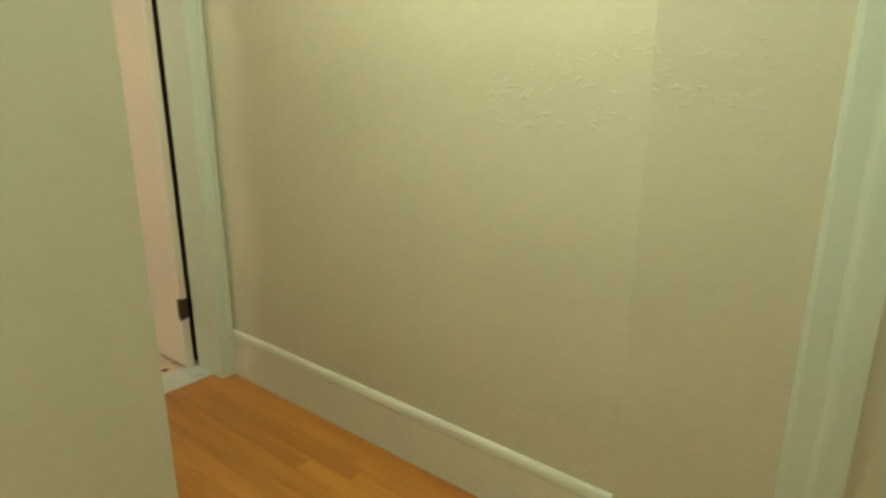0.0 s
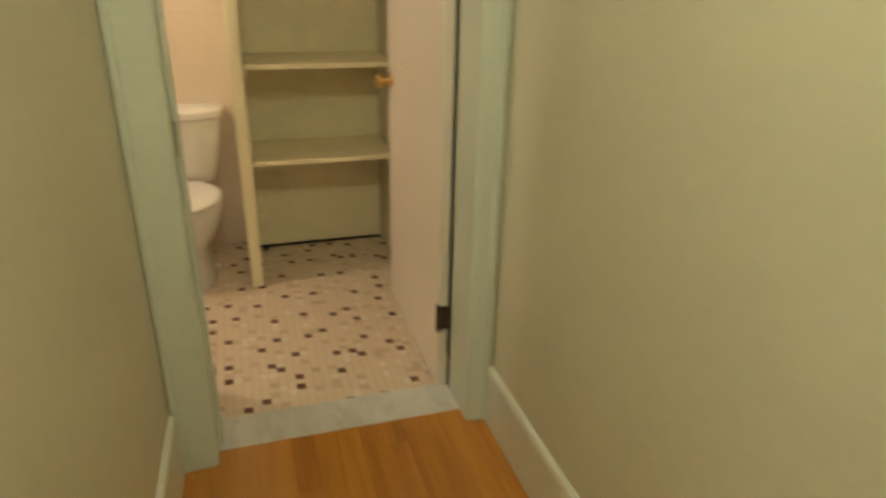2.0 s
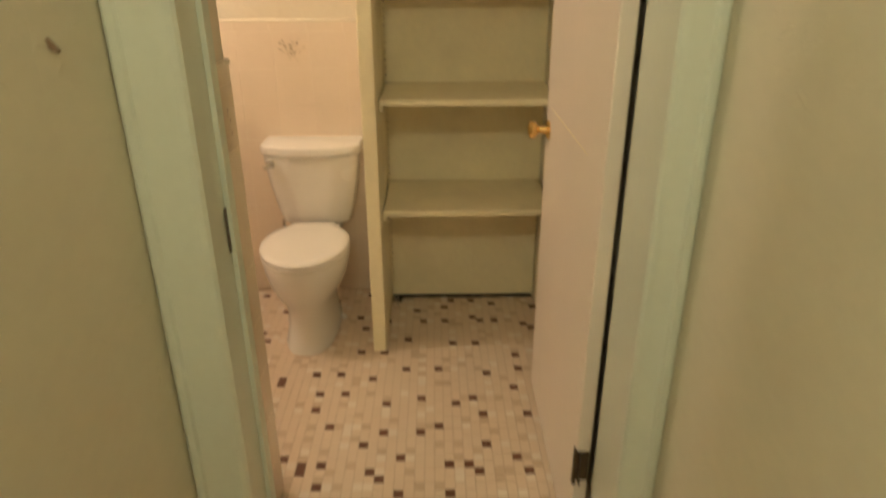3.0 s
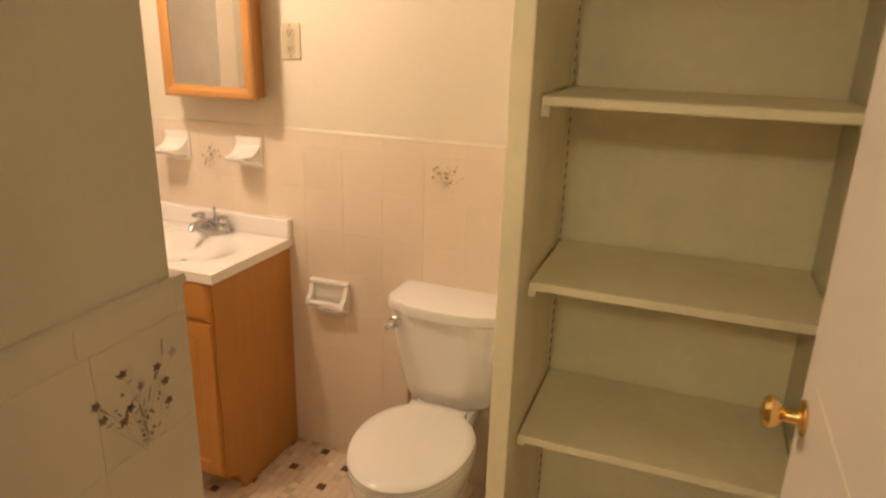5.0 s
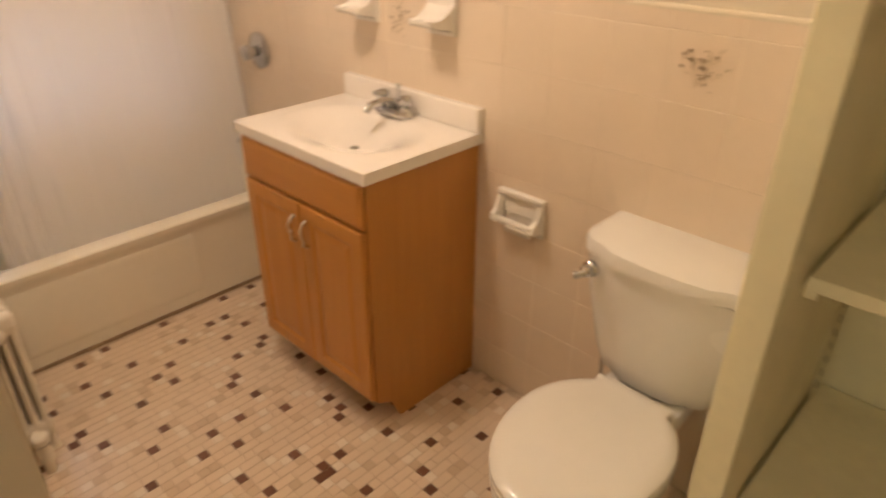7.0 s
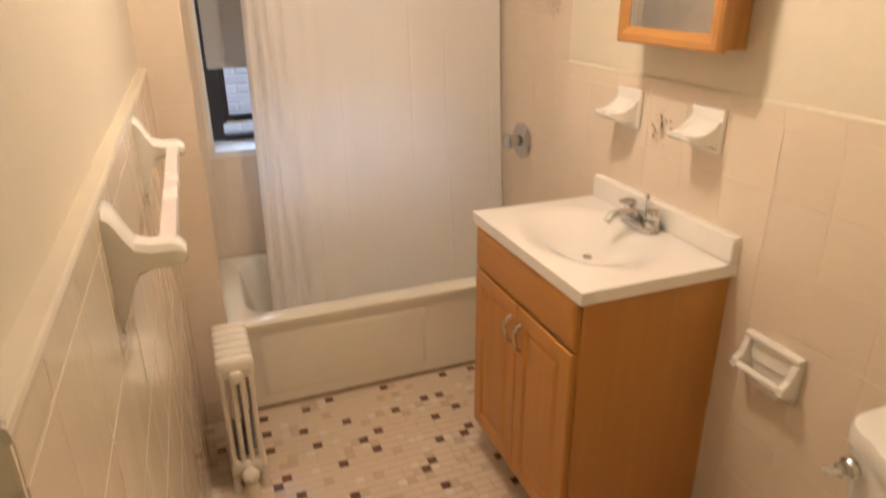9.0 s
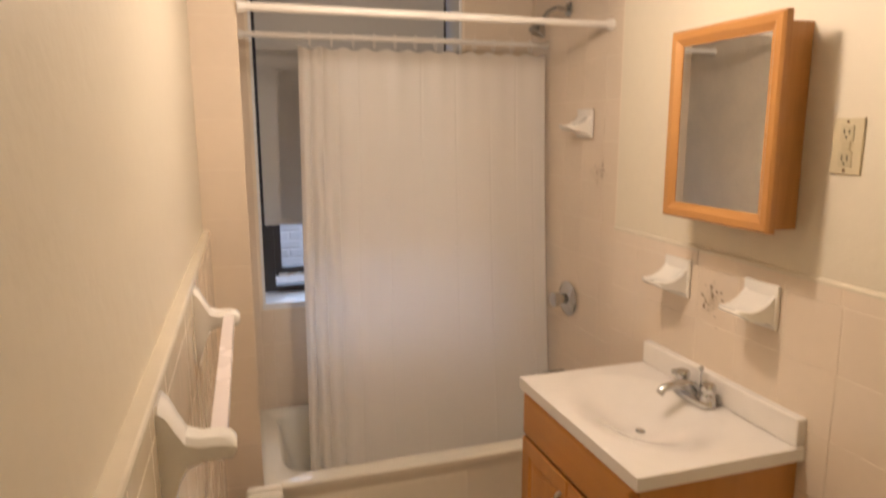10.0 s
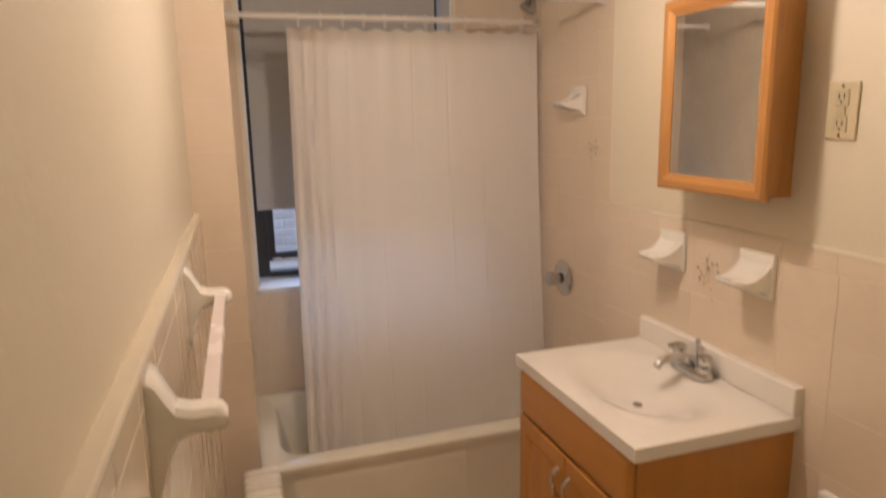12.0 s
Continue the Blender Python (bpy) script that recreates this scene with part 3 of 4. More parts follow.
def top_height(x, y):
    r = math.hypot((x - 0.215) / 0.150, (y - 0.303) / 0.205)
    if r >= 1.25:
        return 0.033
    s = (1.25 - r) / 1.15
    return 0.033 - 0.066 * min(s, 1) ** 2 * (3 - 2 * min(s, 1))


grid = [[bm.verts.new((TD * i / NX, TWD * j / NY, top_height(TD * i / NX, TWD * j / NY))) for j in range(NY + 1)] for i in range(NX + 1)]
for i in range(NX):
    for j in range(NY):
        bm.faces.new((grid[i][j], grid[i + 1][j], grid[i + 1][j + 1], grid[i][j + 1]))
rim = [grid[0][j] for j in range(NY + 1)] + [grid[i][NY] for i in range(1, NX + 1)] + [grid[NX][j] for j in range(NY - 1, -1, -1)] + [grid[i][0] for i in range(NX - 1, 0, -1)]
low = [bm.verts.new((v.co.x, v.co.y, 0.001)) for v in rim]
for k in range(len(rim)):
    bm.faces.new((rim[k], rim[(k + 1) % len(rim)], low[(k + 1) % len(rim)], low[k]))
basin = part("basin_slab", bm, M_CULT, top, smooth=True)
part("backsplash", boxes((TD - 0.030, TD, 0.002, TWD - 0.002, 0.0335, 0.104), bevel=0.006), M_CULT, top)
part("drain", lathe(bmesh.new(), [(0, 0.013), (0.004, 0.013), (0.006, 0.010), (0.0065, 0.005)], (0.215, 0.303, -0.034), (0, 0, 1)), M_CHROME, top, "chrome drain", smooth=True)

faucet = thing("faucet", (0.386, 0.312, 0.855), "chrome two-handle faucet on the vanity top", "faucet")
bm = bmesh.new()
rings = [oval(bm, 0, 0, z, rx, ry, 2.6, 32) for z, rx, ry in ((0, 0.027, 0.078), (0.012, 0.027, 0.078), (0.022, 0.022, 0.072), (0.026, 0.012, 0.05))]
skin(bm, rings)
part("base", bm, M_CHROME, faucet, smooth=True)
for y in (-0.052, 0.052):
    hd = part("handle", lathe(bmesh.new(), [(0, 0.020), (0.010, 0.019), (0.016, 0.013), (0.022, 0.019), (0.036, 0.021), (0.044, 0.017), (0.047, 0.008)], (0, y, 0.020), (0, 0, 1), 18), M_CHROME, faucet, smooth=True)
    part("lever", tube(bmesh.new(), [(0, y, 0.052), (-0.012, y * 1.12, 0.058), (-0.026, y * 1.28, 0.056)], [0.009, 0.008, 0.0065], 10), M_CHROME, hd, smooth=True)
part("spout", tube(bmesh.new(), [(0.004, 0, 0.016), (-0.006, 0, 0.036), (-0.030, 0, 0.046), (-0.065, 0, 0.048), (-0.098, 0, 0.044), (-0.112, 0, 0.028)], [0.018, 0.016, 0.0135, 0.012, 0.0115, 0.011], 16), M_CHROME, faucet, smooth=True)
part("lift_rod", lathe(bmesh.new(), [(0, 0.003), (0.055, 0.003), (0.057, 0.007), (0.064, 0.008), (0.070, 0.004)], (0.018, 0, 0.022), (0, 0, 1), 10), M_CHROME, faucet, smooth=True)

# ---- medicine cabinet and outlet ----
med = thing("medicine_cabinet", (0.350, 0.230, 1.354), "oak framed mirror medicine cabinet on the wall", "cabinet")
part("box", boxes((0.010, WX - 0.350 - 0.001, -0.140, 0.185, -0.002, 0.455), bevel=0.002), M_PINE, med)
y0, y1, z0, z1, f = -0.182, 0.192, -0.003, 0.470, 0.040


def frame_side(bm, corners_out, corners_in):
    rows = [(0.0, 0.0), (0.0, -0.016), (0.15, -0.022), (0.55, -0.022), (0.8, -0.016), (1.0, -0.013), (1.0, 0.0)]
    rings = []
    for (oy, oz), (iy, iz) in zip(corners_out, corners_in):
        rings.append([bm.verts.new((x, oy + (iy - oy) * u, oz + (iz - oz) * u)) for u, x in rows])
    skin(bm, rings)


outc = [(y0, z0), (y1, z0), (y1, z1), (y0, z1)]
inc = [(y0 + f, z0 + f), (y1 - f, z0 + f), (y1 - f, z1 - f), (y0 + f, z1 - f)]
mdoor = part("cabinet_door", boxes((-0.008, -0.0005, y0 + f - 0.004, y1 - f + 0.004, z0 + f - 0.004, z1 - f + 0.004)), M_PINE, med)
for k in range(4):
    bm = bmesh.new()
    frame_side(bm, [outc[k], outc[(k + 1) % 4]], [inc[k], inc[(k + 1) % 4]])
    part("rail" if k % 2 == 0 else "stile", bm, M_PINEH if k % 2 == 0 else M_PINE, mdoor)
part("mirror", boxes((-0.011, -0.0085, y0 + f - 0.002, y1 - f + 0.002, z0 + f - 0.002, z1 - f + 0.002)), M_MIRROR, mdoor, "clear mirror glass")

outlet = thing("wall_outlet", (WX, -0.024, 1.543), "ivory wall outlet with two sockets and test buttons", "outlet")
part("cover_plate", boxes((-0.006, 0, -0.036, 0.036, -0.058, 0.058), bevel=0.002), M_IVORY, outlet)
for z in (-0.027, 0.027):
    sk = part("socket", boxes((-0.0085, -0.0062, -0.016, 0.016, z - 0.016, z + 0.016), bevel=0.001), M_IVORY_SHADE, outlet)
    # slots are flat black plates; the depth of the holes is colour only
    for dy in (-0.006, 0.006):
        part("slot", boxes((-0.0091, -0.0086, dy - 0.0012, dy + 0.0012, z - 0.003, z + 0.008)), M_BLACK, sk)
    part("slot", lathe(bmesh.new(), [(0, 0.0026), (0.0005, 0.0026)], (-0.0086, 0, z - 0.009), (-1, 0, 0), 10), M_BLACK, sk)
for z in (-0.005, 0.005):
    part("button", boxes((-0.009, -0.0062, -0.010, 0.010, z - 0.0038, z + 0.0038)), M_IVORY_SHADE, outlet)
for z in (-0.050, 0.050):
    part("screw", lathe(bmesh.new(), [(0, 0.003), (0.0012, 0.0028)], (-0.0062, 0, z), (-1, 0, 0), 10), M_NICKEL, outlet)


# ---- ceramic wall fittings ----
def soap_dish(place, turn, label):
    """Plate against a wall at local x=0, shelf towards -x."""
    d = thing("soap_dish", place, label, "soap dish", "ceramic soap dishes", turn=turn)
    part("back_plate", boxes((-0.012, 0, -0.055, 0.055, -0.055, 0.055), bevel=0.005), M_CERAM, d, smooth=True)
    bm = bmesh.new()
    rings = []
    for x, w, zt, th in ((-0.011, 0.050, 0.030, 0.075), (-0.030, 0.050, 0.010, 0.045), (-0.055, 0.049, -0.004, 0.026), (-0.080, 0.047, -0.008, 0.018), (-0.095, 0.042, -0.004, 0.013), (-0.101, 0.034, -0.004, 0.008)):
        rings.append([bm.verts.new((x, y, z)) for y, z in ((-w, zt - th), (w, zt - th), (w, zt), (w - 0.008, zt + 0.002), (w - 0.014, zt - 0.004), (-w + 0.014, zt - 0.004), (-w + 0.008, zt + 0.002), (-w, zt))])
    skin(bm, rings)
    part("shelf", bm, M_CERAM, d, smooth=True)
    return d


soap_dish((WX - 0.006, 0.484, 1.158), 0, "white ceramic soap dish on the tiled wall")
soap_dish((WX - 0.006, 0.162, 1.158), 0, "white ceramic soap dish on the tiled wall")
soap_dish((AX - 0.006, 1.220, 1.600), 0, "white ceramic soap dish in the tub alcove")

tp = thing("toilet_paper_holder", (WX - 0.006, -0.156, 0.656), "white ceramic toilet paper holder without a roll", "toilet paper holder")
part("back_plate", boxes((-0.010, 0, -0.080, 0.080, -0.012, 0.060), (-0.010, 0, -0.080, 0.080, -0.060, -0.045), (-0.010, 0, -0.080, -0.060, -0.045, -0.012), (-0.010, 0, 0.060, 0.080, -0.045, -0.012), bevel=0.004), M_CERAM, tp)
part("recess", boxes((-0.003, 0.0, -0.062, 0.062, -0.046, -0.010)), M_CERAM, tp)
part("top_lip", boxes((-0.022, -0.008, -0.080, 0.080, 0.044, 0.060), bevel=0.006), M_CERAM, tp, smooth=True)
for s in (-1, 1):
    bm = bmesh.new()
    prism(bm, [(-0.008, 0.045), (-0.020, 0.040), (-0.034, 0.004), (-0.052, -0.010), (-0.056, -0.028), (-0.046, -0.036), (-0.008, -0.040)], 1, s * 0.070 - 0.008, s * 0.070 + 0.008)
    part("arm", bm, M_CERAM, tp)
part("roller", tube(bmesh.new(), [(-0.044, -0.062, -0.022), (-0.044, 0.062, -0.022)], 0.009, 14), M_CERAM, tp, smooth=True)
part("lower_lip", boxes((-0.028, -0.008, -0.045, 0.045, -0.066, -0.050), bevel=0.005), M_CERAM, tp, smooth=True)

# towel bar
bar = thing("towel_bar", (TX + 0.005, -0.25, 1.184), "white ceramic towel bar brackets with a square plastic bar", "towel bar")


def bracket(y):
    bm = bmesh.new()
    rows = [(0.0, 0.068, -0.094, 0.032), (0.008, 0.070, -0.096, 0.032), (0.016, 0.062, -0.074, 0.030), (0.026, 0.040, -0.040, 0.027), (0.036, 0.022, -0.022, 0.024), (0.053, 0.016, -0.016, 0.023), (0.077, 0.016, -0.016, 0.023), (0.090, 0.013, -0.016, 0.021), (0.096, 0.006, -0.010, 0.016)]
    rings = []
    for x, zt, zb, w in rows:
        c = min(0.008, w * 0.4)
        rings.append([bm.verts.new((x, y + dy, z)) for dy, z in ((-w, zb + c), (-w + c, zb), (w - c, zb), (w, zb + c), (w, zt - c), (w - c, zt), (-w + c, zt), (-w, zt - c))])
    skin(bm, rings)
    return bm


for y in (0.0, 0.60):
    part("bracket", bracket(y), M_CERAM, bar, smooth=True)
part("bar", boxes((0.062, 0.084, 0.022, 0.578, -0.012, 0.010), bevel=0.002), M_BARP, bar, "square white plastic bar")


# printed flowers on single tiles
def flowers(parent, place, along, normal, size, seed):
    rnd = random.Random(seed)
    along, normal = Vector(along), Vector(normal)
    turn = Matrix((along, Vector((0, 0, 1)), normal)).transposed().to_4x4()
    sets = {"leaf_print": (M_FLORALG, bmesh.new()), "flower_print": (M_FLORAL, bmesh.new()), "petal_print": (M_FLORALP, bmesh.new())}

    def blot(bm, u, v, a, b, tilt):
        vs = []
        for k in range(8):
            t = 2 * math.pi * k / 8
            p, q = a * math.cos(t), b * math.sin(t)
            vs.append(bm.verts.new((u + p * math.cos(tilt) - q * math.sin(tilt), v + p * math.sin(tilt) + q * math.cos(tilt), 0)))
        bm.faces.new(vs)

    # a loose bunch: fine stems fan out from low in the middle, blooms and leaves at and along them
    for stem in range(15):
        lean, reach = (stem / 14 - 0.5) * 1.5 + rnd.uniform(-0.2, 0.2), rnd.uniform(0.5, 1.5) * size
        u, v = rnd.uniform(-0.35, 0.35) * size, rnd.uniform(-1.15, -0.35) * size
        for step in range(7):
            u, v = u + math.sin(lean) * reach / 7, v + math.cos(lean) * reach / 7
            lean += rnd.uniform(-0.10, 0.10)
            blot(sets["leaf_print"][1], u, v, reach / 13, 0.0004, math.pi / 2 - lean)
            if step > 2 and rnd.random() < 0.35:
                blot(sets["leaf_print"][1], u + rnd.uniform(-0.14, 0.14) * size, v, rnd.uniform(0.05, 0.10) * size, rnd.uniform(0.02, 0.03) * size, lean + rnd.uniform(-1, 1))
        if stem % 3 == 2:
            blot(sets["leaf_print"][1], u, v, 0.17 * size, 0.030 * size, math.pi / 2 - lean)
            continue
        kind = "flower_print" if rnd.random() < 0.75 else "petal_print"
        for petal in range(5):
            turn_ = 2 * math.pi * petal / 5 + stem
            blot(sets[kind][1], u + 0.055 * size * math.cos(turn_), v + 0.045 * size * math.sin(turn_), rnd.uniform(0.040, 0.065) * size, 0.034 * size, turn_)
    for bud in range(14):
        blot(sets["flower_print"][1], rnd.gauss(0, 0.36) * size, rnd.gauss(-0.10, 0.5) * size, rnd.uniform(0.030, 0.062) * size, rnd.uniform(0.025, 0.045) * size, rnd.uniform(0, 3))
    lift = 0.0
    for name, (mat, bm) in sets.items():
        lift += 0.0002
        tagged(part(name, bm, mat, parent, at=Matrix.Translation(Vector(place) + normal * lift) @ turn), kind="stuff")


flowers(wall_east, (WX - 0.0062, -0.594, 1.136), (0, -1, 0), (-1, 0, 0), 0.050, 3)
flowers(wall_east, (WX - 0.0062, 0.343, 1.128), (0, -1, 0), (-1, 0, 0), 0.050, 4)
flowers(wall_alcove, (AX - 0.0024, 1.120, 1.410), (0, -1, 0), (-1, 0, 0), 0.050, 5)
flowers(wall_wing, (-0.978, WINGY - 0.0062, 1.130), (1, 0, 0), (0, -1, 0), 0.068, 6)
flowers(wall_north, (0.36, BACKY - 0.0024, 2.36), (1, 0, 0), (0, -1, 0), 0.050, 7)

# ---- toilet ----
toilet = thing("toilet", (WX + 0.006, -0.664, 0), "white porcelain two-piece toilet with closed round lid", "toilet")
bm = bmesh.new()
tank = []
for z, x0, hw in ((0.392, -0.155, 0.128), (0.405, -0.168, 0.146), (0.46, -0.178, 0.163), (0.60, -0.192, 0.190), (0.70, -0.200, 0.201), (0.718, -0.200, 0.201)):
    c = 0.050
    line = [(-0.012, -hw), (-0.012, hw)]
    for k in range(7):
        a = math.pi / 2 * k / 6
        line.append((x0 + c - c * math.sin(a) + 0.012, hw - c + c * math.cos(a)))
    for k in range(1, 8):
        y = (hw - c) * (1 - k / 4)
        line.append((x0 + 0.012 - 0.022 * math.cos(math.pi / 2 * y / hw), y))
    for k in range(7):
        a = math.pi / 2 * k / 6
        line.append((x0 + c - c * math.cos(a) + 0.012, -hw + c - c * math.sin(a)))
    tank.append([bm.verts.new((x, y, z)) for x, y in line])
skin(bm, tank)
part("tank", bm, M_PORC, toilet, smooth=True)
bm = bmesh.new()
lid = []
for z, grow in ((0.719, 0.000), (0.724, 0.008), (0.746, 0.009), (0.757, 0.005), (0.762, -0.006)):
    hw, x0, c = 0.206 + grow, -0.200 - grow, 0.062
    line = [(-0.008, -hw), (-0.008, hw)]
    for k in range(7):
        a = math.pi / 2 * k / 6
        line.append((x0 + c - c * math.sin(a) + 0.014, hw - c + c * math.cos(a)))
    for k in range(1, 8):
        y = (hw - c) * (1 - k / 4)
        line.append((x0 + 0.014 - 0.030 * math.cos(math.pi / 2 * y / hw), y))
    for k in range(7):
        a = math.pi / 2 * k / 6
        line.append((x0 + c - c * math.cos(a) + 0.014, -hw + c - c * math.sin(a)))
    lid.append([bm.verts.new((x, y, z)) for x, y in line])
skin(bm, lid)
part("tank_lid", bm, M_PORC, toilet, smooth=True)
lever = part("flush_lever", lathe(bmesh.new(), [(0, 0.020), (0.006, 0.020), (0.011, 0.015), (0.022, 0.012), (0.027, 0.014), (0.031, 0.008)], (-0.198, 0.163, 0.690), (-1, 0, 0), 16), M_CHROME, toilet, "chrome flush lever", smooth=True)
part("arm", tube(bmesh.new(), [(-0.222, 0.163, 0.690), (-0.236, 0.168, 0.688), (-0.244, 0.180, 0.683)], [0.009, 0.008, 0.010], 12), M_CHROME, lever, smooth=True)
bm = bmesh.new()
bowl = [oval(bm, cx + 0.016, 0, z, rx * 0.97, ry * 0.97, p, 44, bk) for z, cx, rx, bk, ry, p in (
    (0.0, -0.36, 0.275, 0.21, 0.112, 2.6), (0.012, -0.36, 0.275, 0.21, 0.112, 2.6), (0.03, -0.36, 0.262, 0.20, 0.104, 2.5), (0.12, -0.36, 0.246, 0.19, 0.099, 2.4),
    (0.165, -0.36, 0.246, 0.19, 0.101, 2.35), (0.20, -0.37, 0.252, 0.19, 0.112, 2.3), (0.235, -0.38, 0.266, 0.195, 0.136, 2.2), (0.28, -0.393, 0.276, 0.20, 0.158, 2.15), (0.33, -0.40, 0.280, 0.21, 0.172, 2.15), (0.375, -0.41, 0.277, 0.225, 0.180, 2.1), (0.388, -0.41, 0.273, 0.225, 0.178, 2.1))]
skin(bm, bowl)
part("bowl", bm, M_PORC, toilet, smooth=True)
part("deck", boxes((-0.235, -0.020, -0.105, 0.105, 0.345, 0.392), bevel=0.014), M_PORC, toilet, smooth=True)


def seat_ring(z, grow):
    n, line = 44, []
    for s in range(n):
        a = 2 * math.pi * s / n
        x, y = math.cos(a), math.sin(a)
        lx = (0.205 if x > 0 else 0.252) + grow
        px, py = x * lx, y * (0.178 + grow)
        if px > 0.10:
            py = math.copysign(max(abs(py), 0.096 + grow), py) if abs(py) > 0.02 else py
        line.append((-0.412 + px, py, z))
    return line


for name, rows in (("seat", ((0.389, -0.004), (0.393, 0), (0.404, 0.001), (0.407, -0.003))), ("seat_lid", ((0.4085, -0.004), (0.411, 0.001), (0.423, 0.001), (0.430, -0.008), (0.432, -0.03)))):
    bm = bmesh.new()
    skin(bm, [[bm.verts.new(p) for p in seat_ring(z, g)] for z, g in rows])
    part(name, bm, M_PORC, toilet, smooth=True)
for y in (-0.07, 0.07):
    part("seat_hinge", boxes((-0.228, -0.196, y - 0.02, y + 0.02, 0.392, 0.418), bevel=0.006), M_PORC, toilet, smooth=True)
for y in (-0.118, 0.118):
    part("bolt_cap", lathe(bmesh.new(), [(0, 0.016), (0.010, 0.015), (0.018, 0.009), (0.021, 0.003)], (-0.30, y * 0.98, 0.001), (0, 0, 1), 14), M_PORC, toilet, smooth=True)
part("supply_pipe", tube(bmesh.new(), [(-0.01, 0.17, 0.16), (-0.06, 0.17, 0.16), (-0.075, 0.17, 0.18), (-0.08, 0.16, 0.39)], 0.006, 10), M_CHROME, toilet, smooth=True)

# ---- bathtub ----
tub = thing("bathtub", (CX + 0.003, TUBY, 0), "white enamel bathtub built into the tiled alcove", "bathtub")
TL, TWT, TZ = AX - CX - 0.014, BACKY - TUBY - 0.008, 0.370
bm = bmesh.new()


def rounded(x0, x1, y0, y1, z, r, n=6):
    ring = []
    for cx, cy, a0 in ((x1 - r, y1 - r, 0), (x0 + r, y1 - r, 90), (x0 + r, y0 + r, 180), (x1 - r, y0 + r, 270)):
        for k in range(n + 1):
            a = radians(a0 + 90 * k / n)
            ring.append(bm.verts.new((cx + r * math.cos(a), cy + r * math.sin(a), z)))
    return ring


rings = [rounded(0, TL, y0, TWT, z, 0.012) for z, y0 in ((0.0, 0.012), (0.292, 0.012), (0.327, 0.008), (0.342, 0.0), (0.362, 0.0))]
rings += [rounded(0.006, TL - 0.006, 0.010, TWT - 0.006, TZ - 0.003, 0.012), rounded(0.02, TL - 0.02, 0.025, TWT - 0.02, TZ, 0.02)]
rings += [rounded(0.07, TL - 0.06, 0.075, TWT - 0.05, TZ - 0.002, 0.10), rounded(0.085, TL - 0.075, 0.09, TWT - 0.065, TZ - 0.020, 0.11), rounded(0.13, TL - 0.10, 0.115, TWT - 0.09, 0.16, 0.13), rounded(0.20, TL - 0.15, 0.16, TWT - 0.13, 0.085, 0.12), rounded(0.30, TL - 0.25, 0.22, TWT - 0.19, 0.07, 0.08)]
skin(bm, rings)
part("shell", bm, M_TUB, tub, smooth=True)
bm = bmesh.new()
pr = []
for i, y in ((0.0, 0.0125), (0.006, 0.0095), (0.014, 0.0068), (0.022, 0.0060)):
    pr.append([bm.verts.new(p) for p in ((0.10 + i, y, 0.052 + i), (0.742 - i, y, 0.052 + i), (0.742 - i, y, 0.312 - i), (0.10 + i, y, 0.312 - i))])
skin(bm, pr)
part("apron_panel", bm, M_TUB, tub, smooth=True)
# brown line where the apron meets the floor
structure("tub_base_trim", boxes((CX, AX, TUBY + 0.004, TUBY + 0.010, 0, 0.012)), M_SEAM, "thin brown strip along the tub foot", "trim")

# shower fittings
valve = thing("shower_valve", (AX - 0.007, 1.322, 0.872), "round chrome shower valve on the tiled wall", "valve")
part("escutcheon", lathe(bmesh.new(), [(0, 0.073), (0.003, 0.074), (0.009, 0.067), (0.018, 0.046), (0.024, 0.034)], (0, 0, 0), (-1, 0, 0), 28), M_CHROME, valve, smooth=True)
part("handle", lathe(bmesh.new(), [(0.018, 0.022), (0.040, 0.020), (0.046, 0.030), (0.070, 0.031), (0.078, 0.020)], (0, 0, 0), (-1, 0, 0), 20), M_CHROME, valve, smooth=True)
spout = thing("tub_spout", (AX - 0.007, 1.34, 0.52), "chrome tub spout on the tiled wall", "tub spout")
part("body", tube(bmesh.new(), [(0, 0, 0), (-0.06, 0, 0.002), (-0.11, 0, -0.004), (-0.135, 0, -0.022)], [0.030, 0.027, 0.024, 0.020], 18), M_CHROME, spout, smooth=True)
shower = thing("shower", (AX - 0.007, 1.39, 2.05), "chrome shower head on a bent wall arm", "shower")
part("flange", lathe(bmesh.new(), [(0, 0.030), (0.005, 0.028), (0.010, 0.014)], (0, 0, 0), (-1, 0, 0), 20), M_CHROME, shower, smooth=True)
part("arm", tube(bmesh.new(), [(0, 0, 0), (-0.05, 0.005, 0.004), (-0.085, 0.01, -0.012), (-0.11, 0.015, -0.045)], 0.0105, 12), M_CHROME, shower, smooth=True)
part("head", lathe(bmesh.new(), [(0, 0.012), (0.012, 0.018), (0.022, 0.016), (0.045, 0.032), (0.060, 0.037), (0.066, 0.034)], (-0.105, 0.014, -0.037), (-0.42, 0.06, -0.9), 22), M_CHROME, shower, smooth=True)

# rods and curtain
for name, y, z, r, lab in (("shower_rod", 1.066, 1.946, 0.0135, "white shower rod across the front of the tub"), ("curtain_rod", 1.585, 1.935, 0.011, "white curtain rod near the window wall")):
    rod = thing(name, (CX, y, z), lab, "shower rod", "shower rods")
    L = AX - CX
    part("tube", tube(bmesh.new(), [(0.008, 0, 0), (L * 0.72, 0, 0)], r, 18), M_ROD, rod, smooth=True)
    part("inner_tube", tube(bmesh.new(), [(L * 0.72, 0, 0), (L - 0.008, 0, 0)], r * 0.84, 18), M_ROD, rod, smooth=True)
    for x, w in ((0.001, 1), (L - 0.008, -1)):
        part("end_cap", lathe(bmesh.new(), [(0, r * 1.5), (0.012, r * 1.45), (0.026, r * 1.1)], (x if w > 0 else L - 0.001, 0, 0), (w, 0, 0), 18), M_ROD, rod, smooth=True)

